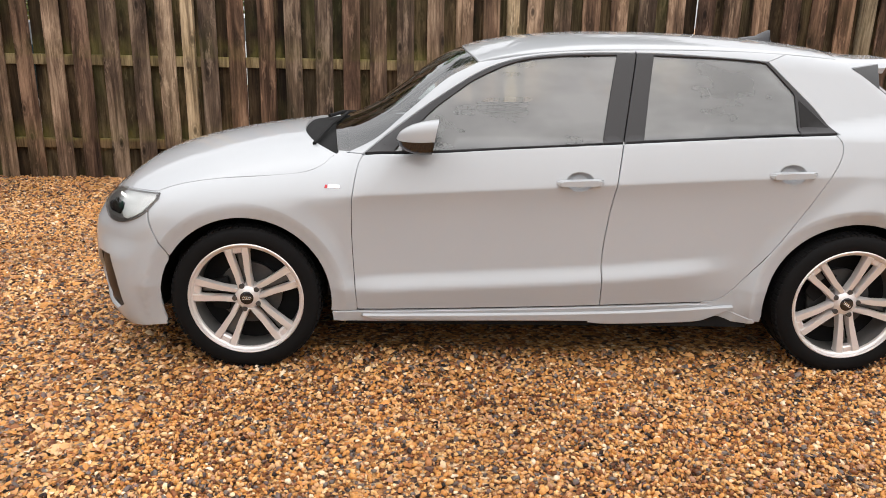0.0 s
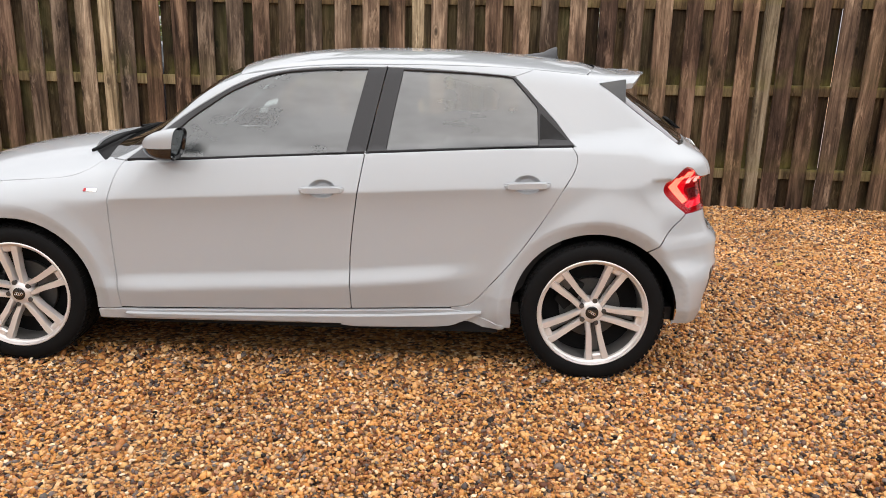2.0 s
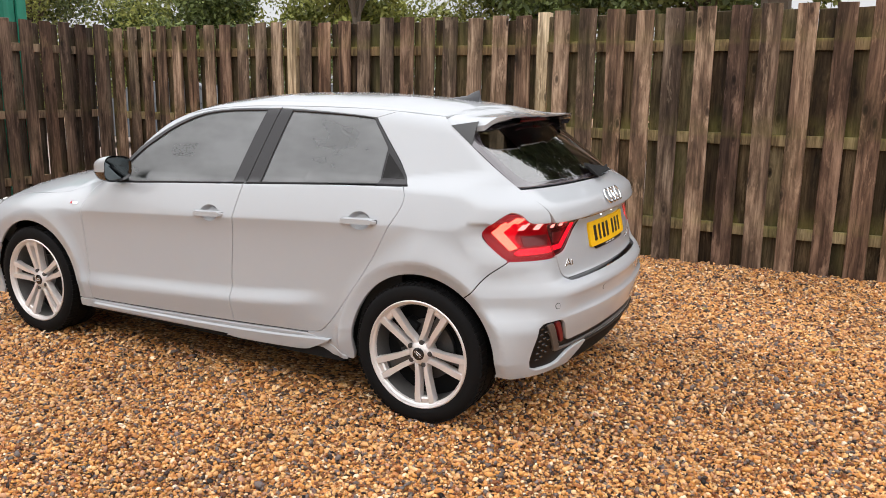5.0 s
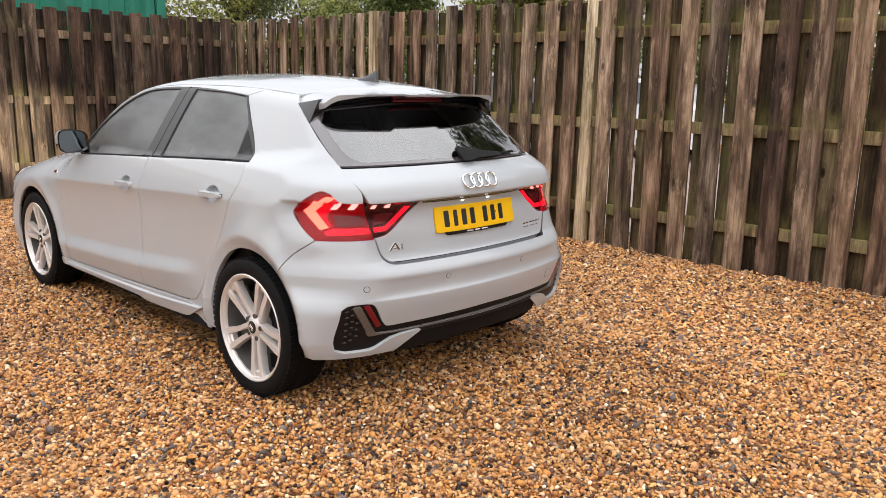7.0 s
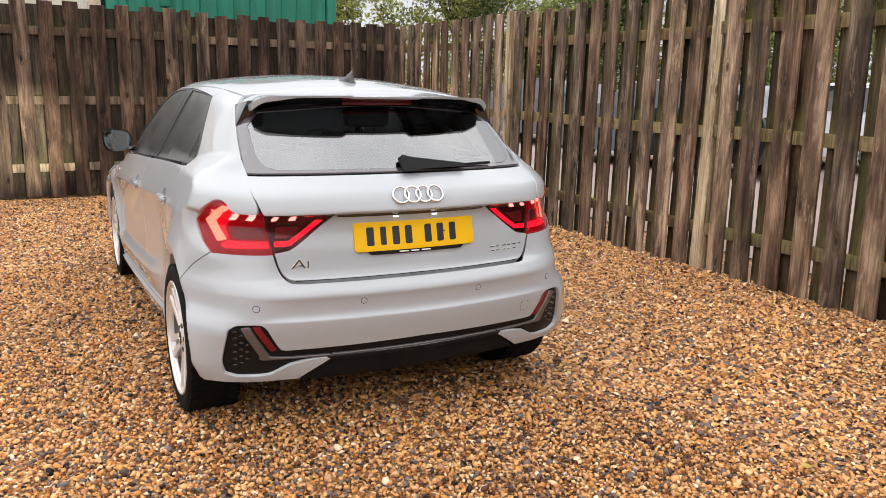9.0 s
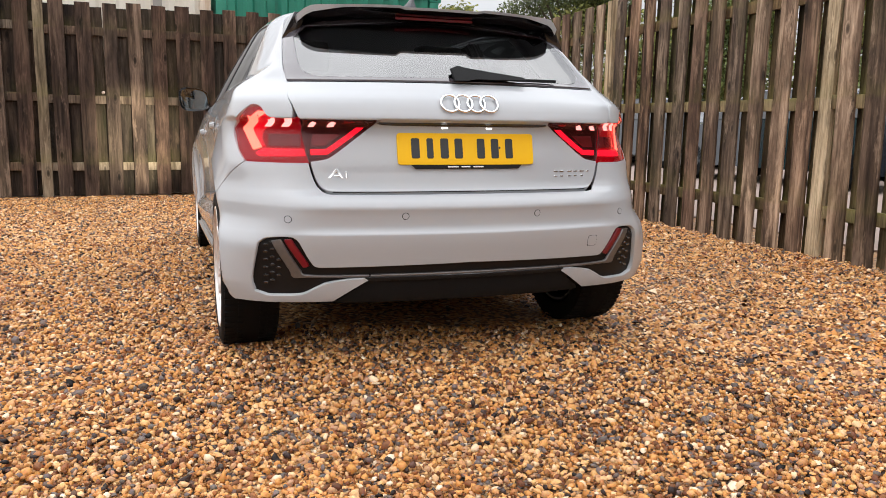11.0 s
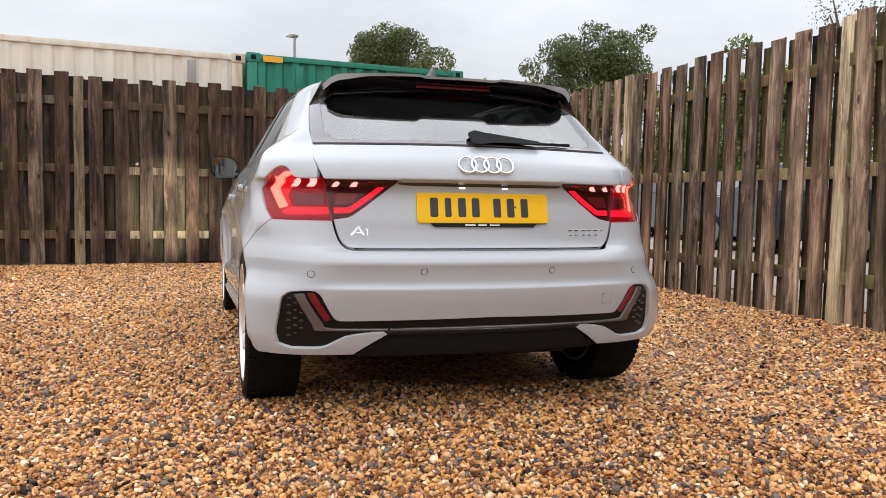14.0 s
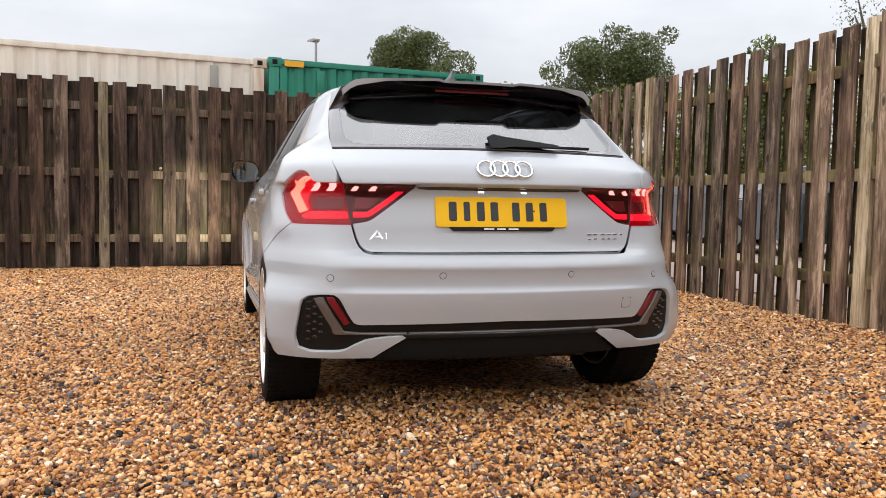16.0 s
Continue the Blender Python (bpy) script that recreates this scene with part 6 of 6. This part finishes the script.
def container(m, length, mat, label, sticker=False, groove=.018, corner=None):
    """A shipping container: local x along the side that faces the yard (y = 0), y going away from it."""
    root = tagged(empty("shipping_container", m), label, "shipping container")
    h, depth, pitch = 2.591, 2.438, .278
    corner = corner or mat
    # corrugated side
    prof, x = [], .16
    while x < length - .20:
        prof += [(x, .018), (x + .07, .018), (x + .105, .018 + groove), (x + .175, .018 + groove)]
        x += pitch * .78
    prof = [(0.14, .018)] + prof + [(length - .14, .018)]
    bm = bmesh.new()
    lo, hi = [bm.verts.new((a, b, .16)) for a, b in prof], [bm.verts.new((a, b, h - .075)) for a, b in prof]
    for i in range(len(prof) - 1):
        bm.faces.new((lo[i], lo[i + 1], hi[i + 1], hi[i]))
    part("side_wall", bm, mat, root, smooth=False)
    part("top_rail", box((.10, 0, h - .085), (length - .10, .06, h - .015)), mat, root, bevel=.006)
    part("bottom_rail", box((.10, 0, .0), (length - .10, .06, .16)), mat, root, bevel=.006)
    rf = bmesh.new()
    box((.05, .03, h - .04), (length - .05, depth - .02, h - .018), rf)
    part("roof", rf, mat, root, bevel=.004)
    part("far_wall", box((.1, depth - .06, .05), (length - .1, depth, h - .03)), mat, root)
    for x0 in (.0, length - .13):
        for y0 in (0, depth - .13):
            part("corner_post", box((x0, y0, .118), (x0 + .13, y0 + .13, h - .118)), corner, root, bevel=.008)
            for z0 in (0, h - .118):
                part("corner_casting", box((x0 - .004, y0 - .006, z0), (x0 + .165, y0 + .155, z0 + .118)), corner, root, "cast corner block", bevel=.01)
                if z0:
                    part("casting_hole", box((x0 + .045, y0 - .009, z0 + .030), (x0 + .110, y0 + .01, z0 + .090)), MATT_BLACK, root, bevel=.003)
    for x0 in (.01, length - .05):
        part("end_wall", box((x0, .1, .1), (x0 + .04, depth - .1, h - .06)), mat, root)
    for x0 in ((.62, length - .66) if not sticker else (.62,)):
        v = part("side_vent", box((x0, -.012, h - .42), (x0 + .10, .02, h - .13)), VENT_GREY if corner is not mat else mat, root, "small louvred vent", bevel=.006)
    if sticker:
        part("height_sticker", box((.20, -.005, h - .105), (.45, -.001, h - .03)), YELLOW, root, "yellow height sticker")
    return root


CON_A = 97.4
con = pose(-5.64, -.45, 0.0, 0, 0, CON_A)
container(con @ pose(-6.10, 0, 0), 6.058, CREAM, "cream-white corrugated shipping container behind the fence", corner=RUSTED)
container(con @ pose(.02, .02, .035), 2.99, GREEN, "dark green corrugated shipping container behind the fence", True, .034)


def leaf_mat(name, lo, hi):
    m, n, l, b = material(name)
    geo = n.new("ShaderNodeNewGeometry")
    r = ramp(n, [(0.0, lo), (0.6, hi), (1.0, tuple(min(1, c * 1.5) for c in hi))])
    l.new(geo.outputs["Random Per Island"], r.inputs["Fac"])
    l.new(r.outputs["Color"], b.inputs["Base Color"])
    b.inputs["Roughness"].default_value = 0.55
    t, mx, out = n.new("ShaderNodeBsdfTranslucent"), n.new("ShaderNodeMixShader"), n["Material Output"]
    l.new(r.outputs["Color"], t.inputs["Color"])
    mx.inputs["Fac"].default_value = 0.3
    l.new(b.outputs["BSDF"], mx.inputs[1])
    l.new(t.outputs["BSDF"], mx.inputs[2])
    l.new(mx.outputs["Shader"], out.inputs["Surface"])
    return m


LEAF = leaf_mat("leaf_green", (0.05, 0.068, 0.020), (0.15, 0.185, 0.055))
LEAF_LIGHT = leaf_mat("leaf_yellow_green", (0.09, 0.105, 0.022), (0.27, 0.285, 0.075))
LEAF_DEEP = leaf_mat("leaf_deep_green", (0.040, 0.055, 0.018), (0.105, 0.130, 0.042))
LEAF_DARK = leaf_mat("leaf_dark", (0.020, 0.030, 0.010), (0.06, 0.08, 0.025))
BARK = plain("bark", (0.09, 0.07, 0.05), 0.9, 0, 0, 0.3, 20, 0.01)


def leaves_mesh(name, centres, radii, per, size, seed, mat):
    """Leaf blades scattered in uneven clumps."""
    rng = np.random.default_rng(seed)
    P = []
    for c, r in zip(centres, radii):
        k = int(per * (r ** 2))
        d = rng.normal(0, 1, (k, 3))
        d /= np.linalg.norm(d, axis=1, keepdims=True)
        q = d * (rng.uniform(0.35, 1.05, (k, 1)) ** 0.6) * r * np.array((1, 1, .82))
        P.append(q + c)
    P = np.vstack(P)
    m = len(P)
    a, b = rng.normal(0, 1, (m, 3)), rng.normal(0, 1, (m, 3))
    a /= np.linalg.norm(a, axis=1, keepdims=True)
    b = np.cross(a, b)
    b /= np.linalg.norm(b, axis=1, keepdims=True)
    s = size * rng.uniform(.6, 1.4, (m, 1))
    V = np.stack([P - a * s, P + b * s * .45, P + a * s, P - b * s * .45], 1).reshape(-1, 3)
    me = bpy.data.meshes.new(name)
    me.vertices.add(m * 4)
    me.vertices.foreach_set("co", V.reshape(-1))
    me.loops.add(m * 4)
    me.loops.foreach_set("vertex_index", np.arange(m * 4, dtype=np.int32))
    me.polygons.add(m)
    me.polygons.foreach_set("loop_start", np.arange(0, m * 4, 4, dtype=np.int32))
    me.update(calc_edges=True)
    me.materials.append(mat)
    return me


def tree(x, y, height, width, seed, mat=LEAF, per=170, size=.10, bare=.35, label="leafy green broadleaf tree"):
    rng = random.Random(seed)
    root = tagged(empty("tree", pose(x, y, 0)), label, "tree")
    trunk_top = height * .62
    pts = [(0, 0, -.1), (rng.uniform(-.1, .1), rng.uniform(-.1, .1), trunk_top * .5), (rng.uniform(-.25, .25), rng.uniform(-.25, .25), trunk_top)]
    part("trunk", tube(pts, .1, seg=9, radii=[height * .028, height * .02, height * .010]), BARK, root)
    centres, radii = [], []
    for i in range(15):
        a, e = rng.uniform(0, math.tau), rng.uniform(-.25, 1.0)
        z0 = height * rng.uniform(bare * .9, .6)
        tip = Vector((math.cos(a) * width * .40 * rng.uniform(.45, 1.1) * (1 - .35 * max(0, e)), math.sin(a) * width * .40 * rng.uniform(.45, 1.1) * (1 - .35 * max(0, e)), height * (bare + (0.93 - bare) * (e * .5 + .45))))
        k = z0 / trunk_top
        base = Vector(pts[1]).lerp(Vector(pts[2]), min(1, max(0, 2 * k - 1))) if k > .5 else Vector(pts[0]).lerp(Vector(pts[1]), 2 * k)
        mid = base.lerp(tip, .55) + Vector((0, 0, height * .03))
        part("limb", tube([base, mid, tip], .03, seg=6, radii=[height * .009, height * .006, height * .002]), BARK, root)
        centres.append(np.array(tip))
        radii.append(width * rng.uniform(.10, .20))
        for _ in range(3):
            centres.append(np.array(tip) + np.array([rng.gauss(0, width * .10) for _ in range(3)]))
            radii.append(width * rng.uniform(.05, .13))
    crown = new("crown", leaves_mesh("crown", centres, radii, per, size, seed, mat))
    crown.parent = root
    return root


tree(-25.0, 6.4, 7.3, 5.6, 1, LEAF_DEEP, 2600, .055, .40)
tree(-18.0, 10.9, 6.5, 4.5, 2, LEAF_DEEP, 2300, .048, .35, "airy green broadleaf tree above the fence")
tree(-15.5, 14.2, 4.5, 5.0, 3, LEAF, 1100, .075, .25)
tree(-11.5, 16.5, 5.4, 5.0, 4, LEAF_LIGHT, 800, .10, .25, "yellow-green broadleaf tree above the fence")
tree(-7.0, 20.0, 6.4, 5.5, 5, LEAF, 700, .11, .3)
tree(-6.0, 9.4, 4.8, 1.7, 6, LEAF_DEEP, 700, .026, .55, "thin young tree with sparse twigs")
tree(-1.0, 19.0, 6.8, 6.0, 7, LEAF, 600, .11, .3)
tree(1.2, 12.5, 12.5, 8.5, 8, LEAF_DARK, 420, .13, .22, "tall dark broadleaf tree beyond the fence")
tree(-34.0, 12.6, 7.2, 2.4, 9, LEAF, 700, .11, .45)


def hedge(x0, y0, x1, y1, h, seed, mat=LEAF, clumps=4, label="overgrown green hedge behind the car park"):
    rng = random.Random(seed)
    n = int(math.hypot(x1 - x0, y1 - y0) / .7)
    C, R = [], []
    for i in range(n):
        t = (i + rng.random() * .5) / n
        for _ in range(clumps):
            C.append(np.array((x0 + (x1 - x0) * t + rng.gauss(0, .35), y0 + (y1 - y0) * t + rng.gauss(0, .4), rng.uniform(.25, 1) * h)))
            R.append(rng.uniform(.40, .8))
    ob = new("hedge", leaves_mesh("hedge", C, R, 420, .068, seed, mat))
    return tagged(ob, label, "hedge", kind="stuff")


hedge(-22, 13.0, 4, 15.0, 2.6, 21)
for k, (ax, ay, bx, by) in enumerate(((-20, 6.5, -15.5, 14), (-15.5, 14, -8, 20), (-8, 20, 0, 22))):
    hedge(ax, ay, bx, by, 4.3, 30 + k, LEAF_LIGHT, 9, "tall yellow-green bushes beyond the car park")


def street_lamp(x, y, h):
    root = tagged(empty("street_lamp", pose(x, y, 0)), "tall grey steel street lamp with flat head", "street lamp")
    grey = plain("lamp_steel", (0.25, 0.26, 0.27), 0.5, 0.5)
    part("pole", tube([(0, 0, -.1), (0, 0, h * .5), (0, 0, h)], .1, seg=10, radii=[.11, .085, .065]), grey, root)
    bm = prism([(-.12, -.05), (.15, -.11), (.75, .02), (.72, .09), (.1, .10), (-.12, .06)], -.18, .18)
    hd = part("lamp_head", bm, grey, root, "flat grey lamp head", bevel=.02)
    hd.matrix_basis = pose(0, 0, h, 0, 0, 200)


street_lamp(-39.2, 4.0, 9.5)

# paved car park behind the long fence, a hand above the yard's edge
PAVING = plain("pinkish_paving", (0.34, 0.26, 0.22), 0.8, 0, 0, 0.2, 3)
bm = box((-40, 3.9, -.06), (30, 13.0, .006))
tagged(part("car_park", bm, PAVING, None, smooth=False), "pinkish paved car park behind the fence", "pavement", kind="structure")


def far_car(m, paint, label):
    """A parked estate-like car, seen only in slivers between the boards."""
    root = tagged(empty("parked_car", m), label, "car", "cars parked behind the fence")
    L = 4.5
    sil = [(0, .30), (.02, .62), (.12, .80), (.60, .92), (1.15, 1.0), (1.75, 1.42), (2.4, 1.50), (3.6, 1.46), (4.25, 1.05), (4.45, .95), (4.5, .55), (4.42, .28)]
    for_glass = [(1.22, 1.01), (1.78, 1.38), (2.4, 1.45), (3.55, 1.41), (4.12, 1.05)]
    c = curve(sil, .12)
    bm = bmesh.new()
    rows = []
    for y, ins in ((-.90, .05), (-.86, .02), (-.60, .0), (.60, .0), (.86, .02), (.90, .05)):
        rows.append([])
        for x, z in c:
            tuck = .22 * max(0, (z - .98) / .5)
            yy = math.copysign(abs(y) - tuck * (abs(y) / .9), y)
            rows[-1].append(bm.verts.new((x + (ins if x < L / 2 else -ins), yy, z - ins * .6)))
    for a, b in zip(rows[:-1], rows[1:]):
        for i in range(len(c) - 1):
            bm.faces.new((a[i], a[i + 1], b[i + 1], b[i]))
    bm.faces.new(rows[0])
    bm.faces.new(rows[-1][::-1])
    part("body", bm, paint, root)
    for sy in (1, -1):
        gl = bmesh.new()
        gl.faces.new([gl.verts.new((x, sy * (.905 - .22 * max(0, (z - .98) / .5) * 1.0), z)) for x, z in for_glass])
        part("side_glass", gl, GLOSS_BLACK, root, "dark side glass", smooth=False)
        part("headlamp", box((-.012, sy * .55 - .17, .62), (.10, sy * .55 + .17, .74)), CHROME, root, "bright headlamp", bevel=.03)
        for x in (.85, 3.55):
            wh = part("wheel", lathe([(.12, -.10), (.31, -.10), (.325, -.07), (.325, .07), (.31, .10), (.12, .10)], seg=32), RUBBER, root, "black tyre")
            wh.matrix_basis = pose(x, sy * .80, .322)
            rm = part("rim", lathe([(.01, -.108), (.20, -.108), (.215, -.09), (.215, .09), (.20, .108), (.01, .108)], seg=24), ALLOY_DARK, wh, "grey alloy rim")
    part("grille", box((-.02, -.42, .38), (.05, .42, .70)), GLOSS_BLACK, root, "black grille with bright bars", bevel=.03)
    for i in range(6):
        part("grille_bar", box((-.03, -.40, .42 + i * .048), (-.018, .40, .432 + i * .048)), CHROME, root)
    part("front_plate", box((-.045, -.26, .44), (-.032, .26, .55)), WHITE_PAINT, root, "white number plate", bevel=.003)
    return root


NAVY = plain("dark_blue_car_paint", (0.012, 0.014, 0.022), 0.2, 0.2, 1.0, 0.1)
WHITE_CAR = plain("white_car_paint", (0.75, 0.76, 0.77), 0.25, 0, 1.0, 0.05)
far_car(pose(-8.0, 8.15, 0, 0, 0, 12), NAVY, "dark blue parked estate car glimpsed through the fence")
far_car(pose(-13.5, 9.2, 0, 0, 0, 8), NAVY, "dark blue parked estate car glimpsed through the fence")
far_car(pose(-7.0, 11.4, 0, 0, 0, 4), WHITE_CAR, "white parked estate car glimpsed through the fence")
